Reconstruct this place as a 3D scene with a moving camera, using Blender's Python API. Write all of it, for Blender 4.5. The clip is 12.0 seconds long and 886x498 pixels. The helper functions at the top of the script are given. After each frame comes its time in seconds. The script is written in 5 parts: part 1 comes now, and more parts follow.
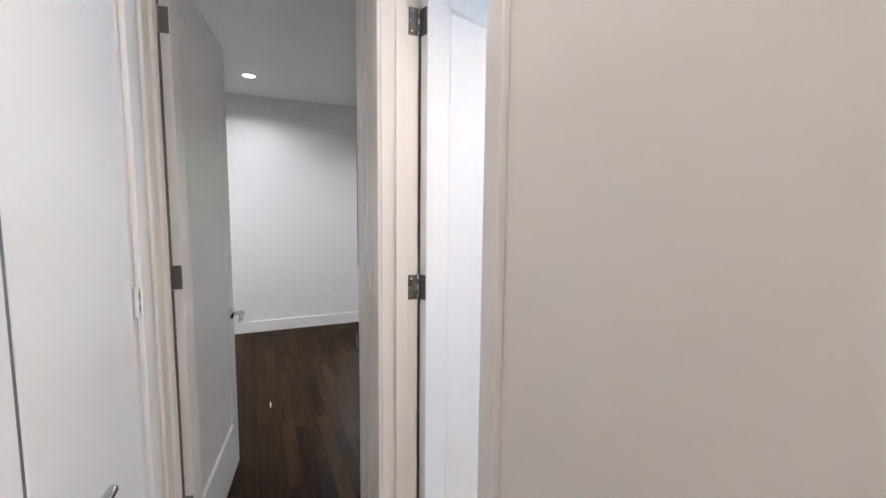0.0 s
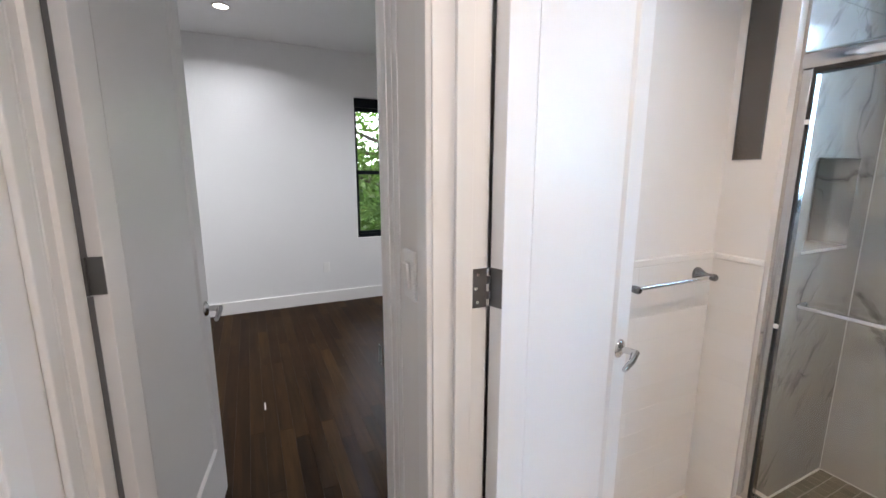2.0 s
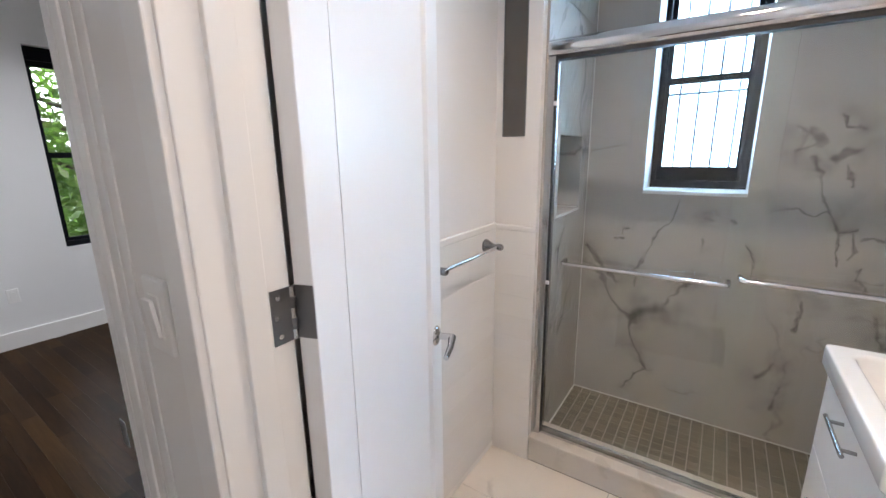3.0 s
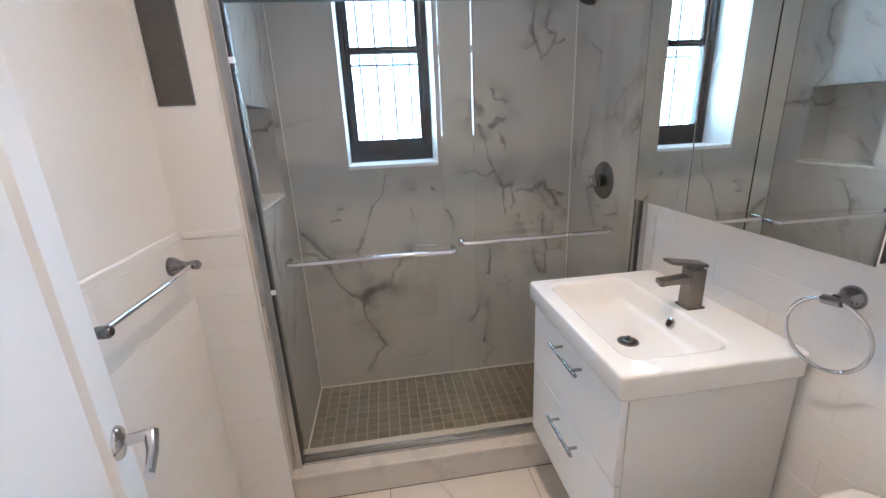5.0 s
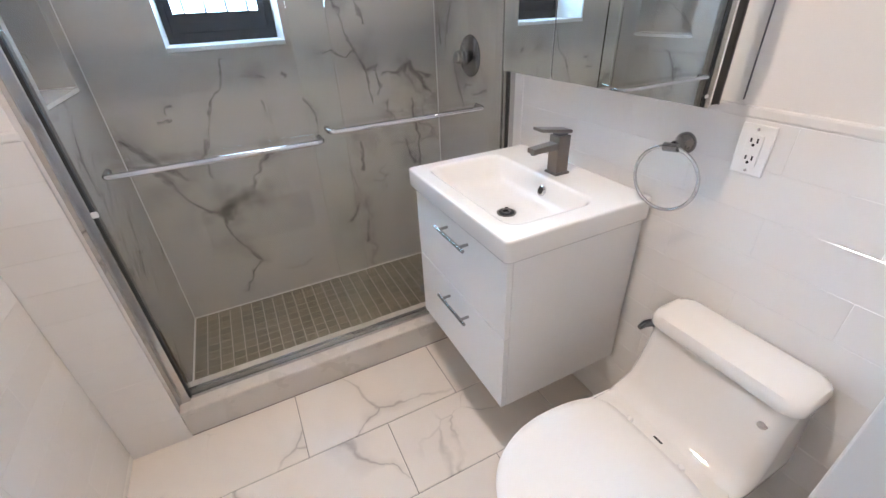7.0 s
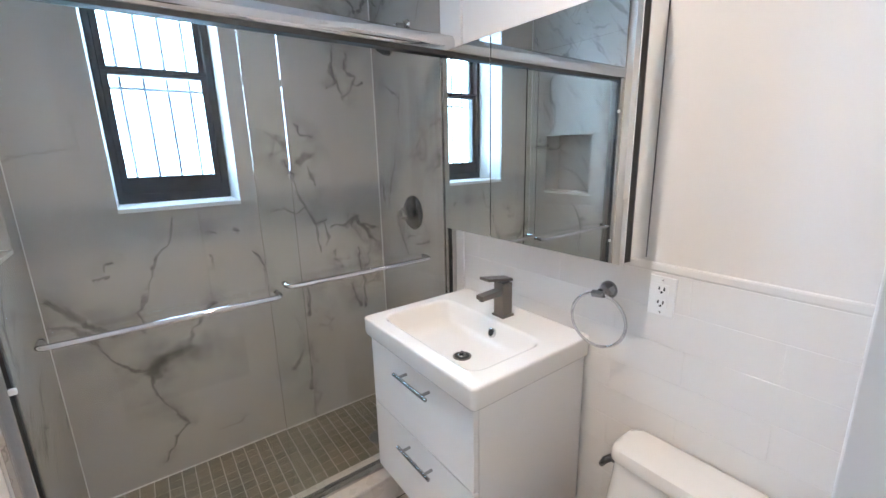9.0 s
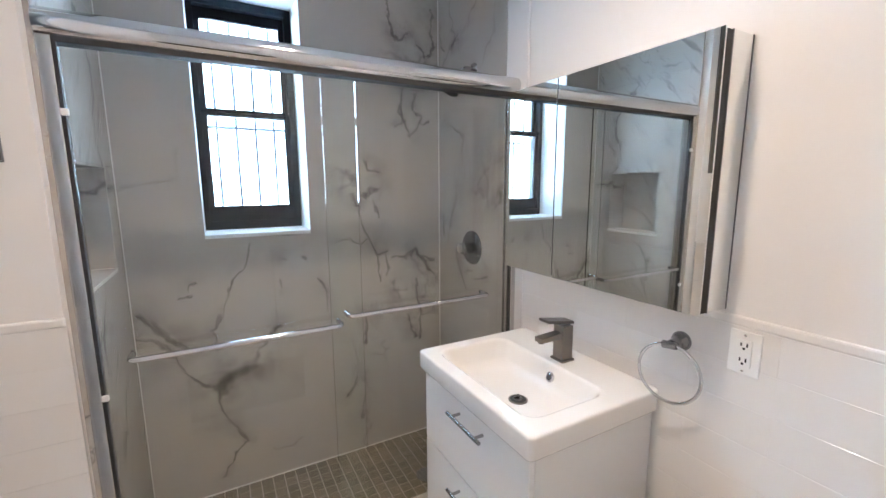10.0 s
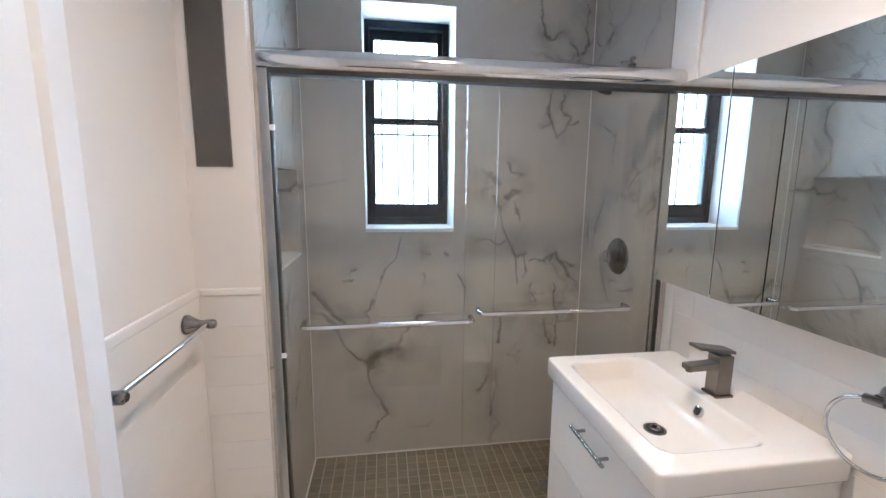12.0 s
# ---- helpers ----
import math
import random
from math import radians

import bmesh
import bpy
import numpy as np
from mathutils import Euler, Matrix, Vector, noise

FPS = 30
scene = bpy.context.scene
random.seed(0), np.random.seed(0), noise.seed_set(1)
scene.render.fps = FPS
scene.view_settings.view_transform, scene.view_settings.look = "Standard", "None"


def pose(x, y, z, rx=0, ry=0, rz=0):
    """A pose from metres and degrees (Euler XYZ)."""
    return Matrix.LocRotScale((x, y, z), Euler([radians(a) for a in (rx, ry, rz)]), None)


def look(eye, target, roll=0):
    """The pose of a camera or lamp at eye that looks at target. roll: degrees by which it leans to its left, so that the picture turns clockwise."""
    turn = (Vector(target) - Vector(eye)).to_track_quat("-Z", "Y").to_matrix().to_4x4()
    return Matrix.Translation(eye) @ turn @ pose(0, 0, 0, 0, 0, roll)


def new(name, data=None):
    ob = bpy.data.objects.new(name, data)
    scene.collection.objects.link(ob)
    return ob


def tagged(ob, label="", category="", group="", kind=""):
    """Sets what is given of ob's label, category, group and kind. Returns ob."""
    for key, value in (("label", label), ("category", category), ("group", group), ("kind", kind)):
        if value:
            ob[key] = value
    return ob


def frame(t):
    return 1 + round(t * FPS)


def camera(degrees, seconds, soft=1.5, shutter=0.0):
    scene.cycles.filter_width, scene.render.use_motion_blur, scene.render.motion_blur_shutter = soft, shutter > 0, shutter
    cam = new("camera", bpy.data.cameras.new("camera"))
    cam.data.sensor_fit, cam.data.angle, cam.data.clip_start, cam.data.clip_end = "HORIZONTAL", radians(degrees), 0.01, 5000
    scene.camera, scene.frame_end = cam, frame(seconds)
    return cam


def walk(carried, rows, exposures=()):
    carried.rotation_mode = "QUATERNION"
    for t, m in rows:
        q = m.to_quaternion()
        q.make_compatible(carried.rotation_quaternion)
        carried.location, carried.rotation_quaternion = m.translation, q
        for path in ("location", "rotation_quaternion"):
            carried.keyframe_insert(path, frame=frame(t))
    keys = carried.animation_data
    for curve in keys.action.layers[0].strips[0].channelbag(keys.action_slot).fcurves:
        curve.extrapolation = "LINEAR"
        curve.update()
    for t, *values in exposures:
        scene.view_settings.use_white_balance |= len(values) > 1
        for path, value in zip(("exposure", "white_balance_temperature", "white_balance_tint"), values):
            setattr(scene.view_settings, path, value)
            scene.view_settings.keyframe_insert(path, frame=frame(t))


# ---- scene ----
cam = camera(94.4, 12.0)
PATH = [
    (0, (0.246, 0.148, 1.514), (1.061, 1.964, 1.319), 0.6),
    (0.5, (0.217, 0.31, 1.512), (0.805, 2.209, 1.29), 0.1),
    (1, (0.185, 0.504, 1.504), (0.722, 2.413, 1.244), -0.4),
    (1.5, (0.229, 0.65, 1.491), (0.839, 2.529, 1.175), -0.1),
    (2, (0.295, 0.76, 1.482), (1.13, 2.542, 1.122), 0.1),
    (2.5, (0.336, 0.91, 1.476), (1.635, 2.38, 1.087), -0.3),
    (3, (0.39, 0.984, 1.477), (2.004, 2.073, 1.019), -0.8),
    (3.2, (0.426, 0.989, 1.474), (2.108, 1.962, 0.998), -1.0),
    (5, (0.672, 1.149, 1.453), (2.568, 0.9, 0.869), -2.7),
    (5.5, (0.695, 1.154, 1.438), (2.5, 0.62, 0.76), -2.8),
    (6, (0.69, 1.149, 1.418), (2.386, 0.498, 0.582), -2.9),
    (6.5, (0.705, 1.133, 1.371), (2.29, 0.472, 0.346), -3.5),
    (8.5, (0.733, 1.249, 1.435), (2.22, 0.12, 0.719), -2.5),
    (9, (0.716, 1.248, 1.463), (2.285, 0.096, 1.001), -1.4),
    (9.5, (0.713, 1.245, 1.477), (2.366, 0.176, 1.125), -1.0),
    (10, (0.726, 1.264, 1.482), (2.459, 0.316, 1.173), -0.3),
    (10.5, (0.743, 1.308, 1.491), (2.537, 0.475, 1.2), 0.4),
    (11, (0.742, 1.332, 1.49), (2.598, 0.637, 1.216), 0.6),
    (11.5, (0.725, 1.296, 1.5), (2.627, 0.751, 1.203), 0.7),
    (12, (0.697, 1.23, 1.488), (2.653, 0.948, 1.182), 0.5),
]
EXPOSURES = [
    (0.0, -0.03, 6550, 16), (1.0, -0.06, 6500, 16), (2.0, -0.06, 6500, 16), (3.0, -0.14, 6450, 16), (5.0, -0.17, 6550, 17), (6.0, -0.08, 6400, 18),
    (6.5, 0.04, 6350, 18), (8.5, -0.02, 6150, 14), (9.5, -0.06, 6450, 16), (10.5, -0.05, 6750, 18),
    (11.0, 0.04, 6950, 19), (11.5, -0.04, 6800, 18), (12.0, -0.12, 6650, 18),
]
walk(cam, [(t, look(eye, target, roll)) for t, eye, target, roll in PATH], EXPOSURES)

# ---- light ----
SKY_GLOW, GARDEN_GLOW, BATH_LAMP, HALL_LAMP, BED_LAMP = 112.0, 40.0, 13.0, 9.4, 25.0
world = bpy.data.worlds.new("sky")
scene.world = world
world.use_nodes = True
wt = world.node_tree
sky = wt.nodes.new("ShaderNodeTexSky")
sky.sky_type, sky.sun_disc = "NISHITA", False
sky.sun_elevation, sky.sun_rotation = radians(52), radians(200)
wt.nodes["Background"].inputs["Strength"].default_value = 0.12
wt.links.new(sky.outputs["Color"], wt.nodes["Background"].inputs["Color"])
sun_data = bpy.data.lights.new("sun", "SUN")
sun_data.energy, sun_data.angle, sun_data.color = 4.0, radians(0.5), (1.0, 0.95, 0.87)
sun = new("sun", sun_data)
sun.matrix_world = look((0, 0, 20), (4.0, 9.0, 7.4))


# ---- materials ----
def material(name, colour=(0.8, 0.8, 0.8), rough=0.5, metal=0.0, **extra):
    m = bpy.data.materials.new(name)
    m.use_nodes = True
    b = m.node_tree.nodes["Principled BSDF"]
    b.inputs["Base Color"].default_value = (*colour, 1)
    b.inputs["Roughness"].default_value, b.inputs["Metallic"].default_value = rough, metal
    for key, value in extra.items():
        b.inputs[key.replace("_", " ")].default_value = value
    return m


def node(m, kind, **sets):
    n = m.node_tree.nodes.new(kind)
    for key, value in sets.items():
        n.inputs[key.replace("_", " ")].default_value = value
    return n


def link(m, a, b):
    m.node_tree.links.new(a, b)


def shader(m):
    return m.node_tree.nodes["Principled BSDF"]


def coords(m, scale=(1, 1, 1), shift=True):
    """Metre coordinates, moved by the object's random number so that alike pieces differ."""
    geo = m.node_tree.nodes.new("ShaderNodeNewGeometry")
    out = geo.outputs["Position"]
    if shift:
        info = m.node_tree.nodes.new("ShaderNodeObjectInfo")
        add = m.node_tree.nodes.new("ShaderNodeVectorMath")
        add.operation = "MULTIPLY_ADD"
        add.inputs[1].default_value = (1, 1, 1)
        mul = m.node_tree.nodes.new("ShaderNodeMath")
        mul.operation = "MULTIPLY"
        mul.inputs[1].default_value = 37.0
        link(m, info.outputs["Random"], mul.inputs[0])
        link(m, out, add.inputs[0])
        link(m, mul.outputs[0], add.inputs[2])
        out = add.outputs[0]
    mp = m.node_tree.nodes.new("ShaderNodeMapping")
    mp.inputs["Scale"].default_value = scale
    link(m, out, mp.inputs["Vector"])
    return mp.outputs[0]


def ramp(m, fac, stops):
    r = m.node_tree.nodes.new("ShaderNodeValToRGB")
    while len(r.color_ramp.elements) < len(stops):
        r.color_ramp.elements.new(0.5)
    for e, (p, c) in zip(r.color_ramp.elements, stops):
        e.position = p
        e.color = (*c, 1) if len(c) == 3 else c
    link(m, fac, r.inputs[0])
    return r.outputs[0]


def grey(v):
    return (v, v, v)


def noise_fac(m, vec, scale, detail=4.0, rough=0.5, distortion=0.0):
    n = node(m, "ShaderNodeTexNoise", Scale=scale, Detail=detail, Roughness=rough, Distortion=distortion)
    link(m, vec, n.inputs["Vector"])
    return n.outputs["Fac"]


def bump(m, fac, strength, distance):
    b = node(m, "ShaderNodeBump", Strength=strength, Distance=distance)
    link(m, fac, b.inputs["Height"])
    link(m, b.outputs[0], shader(m).inputs["Normal"])


def mix(m, fac, a, b, mode="MIX"):
    x = m.node_tree.nodes.new("ShaderNodeMix")
    x.data_type, x.blend_type = "RGBA", mode
    for value, socket in ((fac, x.inputs[0]), (a, x.inputs[6]), (b, x.inputs[7])):
        if isinstance(value, (int, float)):
            socket.default_value = value
        elif isinstance(value, tuple):
            socket.default_value = (*value, 1)
        else:
            link(m, value, socket)
    return x.outputs[2]


def paint(name, colour, rough, stipple=0.08, spread=0.03):
    m = material(name, colour, rough)
    v = coords(m, shift=False)
    tone = ramp(m, noise_fac(m, v, 1.7, 3), [(0.3, tuple(c * (1 - spread) for c in colour)), (0.7, colour)])
    link(m, tone, shader(m).inputs["Base Color"])
    link(m, ramp(m, noise_fac(m, v, 3.0, 3), [(0.2, grey(rough - 0.02)), (0.8, grey(rough + 0.03))]), shader(m).inputs["Roughness"])
    bump(m, noise_fac(m, v, 220, 2), stipple, 0.002)
    return m


def calc(m, op, a, b, c=None, clamp=False):
    n = m.node_tree.nodes.new("ShaderNodeMath")
    n.operation, n.use_clamp = op, clamp
    for value, socket in zip((a, b, c), n.inputs):
        if value is None:
            continue
        if isinstance(value, (int, float)):
            socket.default_value = value
        else:
            link(m, value, socket)
    return n.outputs[0]


def vein_mask(m, v, scale, bend, width, gate, squash):
    """Branching lines that swell, thin out and break off: bent cell edges, gated by broad noise."""
    warp = node(m, "ShaderNodeTexNoise", Scale=2.0 * scale, Detail=4, Roughness=0.56)
    link(m, v, warp.inputs["Vector"])
    move = m.node_tree.nodes.new("ShaderNodeVectorMath")
    move.operation = "MULTIPLY_ADD"
    move.inputs[1].default_value = (bend / scale,) * 3
    link(m, warp.outputs["Color"], move.inputs[0])
    link(m, v, move.inputs[2])
    mp = m.node_tree.nodes.new("ShaderNodeMapping")
    mp.inputs["Scale"].default_value = squash
    mp.inputs["Rotation"].default_value = (radians(18), radians(14), radians(11))
    link(m, move.outputs[0], mp.inputs["Vector"])
    cells = node(m, "ShaderNodeTexVoronoi", Scale=1.1 * scale)
    cells.feature = "DISTANCE_TO_EDGE"
    link(m, mp.outputs[0], cells.inputs["Vector"])
    w = calc(m, "MULTIPLY_ADD", noise_fac(m, v, 2.3 * scale, 3), width, -0.36 * width)
    w = calc(m, "MAXIMUM", w, 0.001)
    line = calc(m, "SUBTRACT", 1.0, calc(m, "DIVIDE", cells.outputs["Distance"], w), clamp=True)
    g = ramp(m, noise_fac(m, v, 1.2 * scale, 2), [(gate, grey(0)), (gate + 0.13, grey(1))])
    return calc(m, "MULTIPLY", line, g, clamp=True)


def marble(name, base, cloud, vein, rough, scale, veins, shift, seed, gate=0.41, fine_share=0.8, bend=0.75):
    m = material(name, base, rough)
    off = m.node_tree.nodes.new("ShaderNodeVectorMath")
    off.inputs[1].default_value = (seed, seed * 0.7, -seed)
    link(m, coords(m, shift=shift), off.inputs[0])
    v = off.outputs[0]
    body = mix(m, ramp(m, noise_fac(m, v, 1.6 * scale, 5, 0.55, 0.6), [(0.35, grey(0)), (0.75, grey(1))]), base, cloud)
    smoke = vein_mask(m, v, 1.3 * scale, bend, 0.48, gate + 0.04, (1, 1, 0.6))
    body = mix(m, calc(m, "MULTIPLY", smoke, 0.45 * veins), body, vein)
    main = vein_mask(m, v, 1.3 * scale, bend, 0.09, gate, (1, 1, 0.6))
    body = mix(m, calc(m, "MULTIPLY", main, veins), body, vein)
    fine = vein_mask(m, v, 2.3 * scale, 1.2 * bend, 0.055, gate + 0.07, (1, 1, 0.7))
    body = mix(m, calc(m, "MULTIPLY", fine, fine_share * veins), body, vein)
    link(m, body, shader(m).inputs["Base Color"])
    link(m, ramp(m, noise_fac(m, v, 9, 3), [(0.2, grey(rough * 0.9)), (0.8, grey(rough * 1.15))]), shader(m).inputs["Roughness"])
    return m


def crack(m, near, plane, points, width):
    """Adds one broken line of the stone's veining: the nearest distance to it, in widths."""
    pts = [Vector(plane(*p)) for p in points]
    at = near["at"]
    if near["d"] is not None:
        after = m.node_tree.nodes.new("ShaderNodeVectorMath")
        after.operation = "MULTIPLY_ADD"
        link(m, near["d"], after.inputs[0])
        after.inputs[1].default_value = (1e-7, 1e-7, 1e-7)
        link(m, at, after.inputs[2])
        at = after.outputs[0]
    for a, b in zip(pts, pts[1:]):
        d = b - a
        sub = m.node_tree.nodes.new("ShaderNodeVectorMath")
        sub.operation = "SUBTRACT"
        link(m, at, sub.inputs[0])
        sub.inputs[1].default_value = a
        dot = m.node_tree.nodes.new("ShaderNodeVectorMath")
        dot.operation = "DOT_PRODUCT"
        link(m, sub.outputs[0], dot.inputs[0])
        dot.inputs[1].default_value = d / d.length_squared
        along = calc(m, "MULTIPLY", dot.outputs["Value"], 1.0, clamp=True)
        back = m.node_tree.nodes.new("ShaderNodeVectorMath")
        back.operation = "MULTIPLY_ADD"
        link(m, along, back.inputs[0])
        back.inputs[1].default_value = -d
        link(m, sub.outputs[0], back.inputs[2])
        size = m.node_tree.nodes.new("ShaderNodeVectorMath")
        size.operation = "LENGTH"
        link(m, back.outputs[0], size.inputs[0])
        one = calc(m, "DIVIDE", size.outputs["Value"], 1.25 * width)
        near["d"] = one if near["d"] is None else calc(m, "MINIMUM", near["d"], one)


def start_cracks(m, bend=(0.0, 0.085, 0.085)):
    v = coords(m, shift=False)
    warp = node(m, "ShaderNodeTexNoise", Scale=14.0, Detail=6, Roughness=0.62)
    link(m, v, warp.inputs["Vector"])
    move = m.node_tree.nodes.new("ShaderNodeVectorMath")
    move.operation = "MULTIPLY_ADD"
    move.inputs[1].default_value = bend
    link(m, warp.outputs["Color"], move.inputs[0])
    back = m.node_tree.nodes.new("ShaderNodeVectorMath")
    back.operation = "SUBTRACT"
    link(m, v, back.inputs[0])
    back.inputs[1].default_value = tuple(c / 2 for c in bend)
    link(m, back.outputs[0], move.inputs[2])
    return {"at": move.outputs[0], "d": None, "v": v}


def finish_cracks(m, near, vein):
    v = near["v"]
    body = shader(m).inputs["Base Color"].links[0].from_socket
    swell = ramp(m, noise_fac(m, v, 9.0, 4, 0.6), [(0.34, grey(0.12)), (0.66, grey(1.0))])
    line = calc(m, "SUBTRACT", 1.0, calc(m, "DIVIDE", near["d"], swell), clamp=True)
    line = calc(m, "MULTIPLY", calc(m, "POWER", line, 0.6), calc(m, "MULTIPLY_ADD", swell, 0.5, 0.32), clamp=True)
    halo = calc(m, "SUBTRACT", 1.0, calc(m, "MULTIPLY", near["d"], 0.16), clamp=True)
    halo = calc(m, "MULTIPLY", halo, ramp(m, noise_fac(m, v, 6.0, 5, 0.6), [(0.42, grey(0)), (0.66, grey(0.5))]))
    body = mix(m, halo, body, vein)
    link(m, mix(m, calc(m, "MULTIPLY", line, 0.92), body, vein), shader(m).inputs["Base Color"])


def metal(name, colour, rough, brushed=(1, 1, 1)):
    m = material(name, colour, rough, 1.0)
    v = coords(m, brushed, shift=False)
    link(m, ramp(m, noise_fac(m, v, 300, 3), [(0.2, grey(rough * 0.95)), (0.8, grey(rough * 1.1))]), shader(m).inputs["Roughness"])
    return m


WALL = paint("wall_paint", (0.80, 0.775, 0.75), 0.5)
TRIM = paint("trim_paint", (0.80, 0.785, 0.765), 0.33, 0.03, 0.01)
DOOR = paint("door_paint", (0.80, 0.80, 0.80), 0.33, 0.03, 0.01)
CEILING = paint("ceiling_paint", (0.78, 0.77, 0.76), 0.6)
BEDWALL = paint("bedroom_wall_paint", (0.80, 0.795, 0.79), 0.5)
SLAB = marble("grey_veined_marble", (0.47, 0.44, 0.405), (0.41, 0.383, 0.352), (0.12, 0.115, 0.11), 0.16, 1.15, 0.75, False, 12.4, 0.43)
BACKSLAB = marble("grey_veined_marble_back", (0.47, 0.44, 0.405), (0.41, 0.383, 0.352), (0.12, 0.115, 0.11), 0.16, 1.15, 0.35, False, 12.4, 0.50)
near = start_cracks(BACKSLAB)


def back(y, z):
    return (2.781, y, z)


# the long fork under the window, with its smeared patch
crack(BACKSLAB, near, back, [(1.145, 1.219), (1.188, 1.11), (1.25, 1.0), (1.292, 0.886), (1.328, 0.831), (1.318, 0.737)], 0.0090)
crack(BACKSLAB, near, back, [(1.58, 0.941), (1.491, 0.83), (1.413, 0.757)], 0.0170)
crack(BACKSLAB, near, back, [(1.60, 0.838), (1.523, 0.816), (1.488, 0.747)], 0.0240)
crack(BACKSLAB, near, back, [(1.488, 0.747), (1.444, 0.65), (1.384, 0.586), (1.34, 0.57)], 0.0110)
crack(BACKSLAB, near, back, [(1.33, 0.553), (1.268, 0.608), (1.169, 0.641)], 0.0400)
crack(BACKSLAB, near, back, [(1.169, 0.641), (1.112, 0.757), (1.045, 0.808)], 0.0140)
crack(BACKSLAB, near, back, [(1.331, 0.54), (1.322, 0.452), (1.285, 0.384), (1.225, 0.269), (1.285, 0.223), (1.329, 0.12)], 0.0086)
# the net of lines beside the valve
crack(BACKSLAB, near, back, [(0.724, 1.209), (0.622, 1.187), (0.575, 1.213)], 0.0110)
crack(BACKSLAB, near, back, [(0.618, 1.275), (0.575, 1.198), (0.537, 1.12), (0.483, 1.131)], 0.0140)
crack(BACKSLAB, near, back, [(0.537, 1.12), (0.54, 1.028), (0.52, 0.964)], 0.0090)
crack(BACKSLAB, near, back, [(0.499, 1.117), (0.469, 1.036), (0.486, 1.007)], 0.0080)
crack(BACKSLAB, near, back, [(0.451, 1.097), (0.368, 1.099), (0.316, 1.133), (0.299, 1.084), (0.21, 1.059)], 0.0130)
crack(BACKSLAB, near, back, [(0.316, 1.101), (0.264, 1.048), (0.229, 0.995), (0.186, 0.964)], 0.0130)
crack(BACKSLAB, near, back, [(0.445, 0.971), (0.44, 0.906), (0.424, 0.856)], 0.0130)
crack(BACKSLAB, near, back, [(0.44, 0.906), (0.372, 0.914)], 0.0080)
crack(BACKSLAB, near, back, [(0.319, 0.956), (0.31, 0.823), (0.286, 0.77), (0.30, 0.602)], 0.0100)
crack(BACKSLAB, near, back, [(0.368, 0.766), (0.342, 0.661), (0.325, 0.624)], 0.0130)
crack(BACKSLAB, near, back, [(0.605, 0.788), (0.626, 0.633)], 0.0120)
crack(BACKSLAB, near, back, [(0.68, 0.451), (0.73, 0.366)], 0.0140)
crack(BACKSLAB, near, back, [(0.637, 0.341), (0.658, 0.213)], 0.0120)
# short marks
crack(BACKSLAB, near, back, [(1.012, 1.133), (0.987, 1.126)], 0.0150)
crack(BACKSLAB, near, back, [(0.926, 1.139), (0.916, 1.125)], 0.0140)
crack(BACKSLAB, near, back, [(0.841, 1.017), (0.814, 0.94), (0.818, 0.852)], 0.0090)
crack(BACKSLAB, near, back, [(1.42, 1.03), (1.41, 1.047), (1.377, 1.059)], 0.0080)
crack(BACKSLAB, near, back, [(1.444, 1.005), (1.402, 1.009)], 0.0090)
crack(BACKSLAB, near, back, [(1.03, 1.047), (1.019, 1.01)], 0.0090)
# the dark patch between the panes, and the clusters above it
crack(BACKSLAB, near, back, [(0.731, 1.56), (0.682, 1.533), (0.646, 1.491), (0.727, 1.464)], 0.0260)
crack(BACKSLAB, near, back, [(0.592, 1.604), (0.572, 1.562), (0.524, 1.549)], 0.0110)
crack(BACKSLAB, near, back, [(0.598, 1.434), (0.551, 1.462), (0.527, 1.462)], 0.0150)
crack(BACKSLAB, near, back, [(0.671, 1.435), (0.638, 1.377), (0.618, 1.275)], 0.0120)
crack(BACKSLAB, near, back, [(0.553, 1.404), (0.525, 1.315)], 0.0100)
crack(BACKSLAB, near, back, [(0.382, 1.981), (0.40, 1.882), (0.379, 1.812), (0.338, 1.757)], 0.0110)
crack(BACKSLAB, near, back, [(0.302, 1.947), (0.326, 1.873), (0.27, 1.849), (0.295, 1.774), (0.338, 1.742)], 0.0130)
crack(BACKSLAB, near, back, [(0.36, 1.813), (0.418, 1.781)], 0.0110)
crack(BACKSLAB, near, back, [(0.271, 1.819), (0.22, 1.823)], 0.0100)
crack(BACKSLAB, near, back, [(0.454, 2.386), (0.435, 2.312), (0.416, 2.236), (0.398, 2.198), (0.344, 2.247)], 0.0100)
crack(BACKSLAB, near, back, [(0.197, 2.381), (0.214, 2.295), (0.188, 2.216), (0.216, 2.155)], 0.0130)
crack(BACKSLAB, near, back, [(0.281, 2.202), (0.243, 2.152)], 0.0110)
finish_cracks(BACKSLAB, near, (0.075, 0.071, 0.067))

SOUTHSLAB = marble("grey_veined_marble_valve_side", (0.47, 0.44, 0.405), (0.41, 0.383, 0.352), (0.12, 0.115, 0.11), 0.16, 1.15, 0.3, False, 3.1, 0.50)
near = start_cracks(SOUTHSLAB, (0.085, 0.0, 0.085))


def valve_side(x, z):
    return (x, 0.163, z)


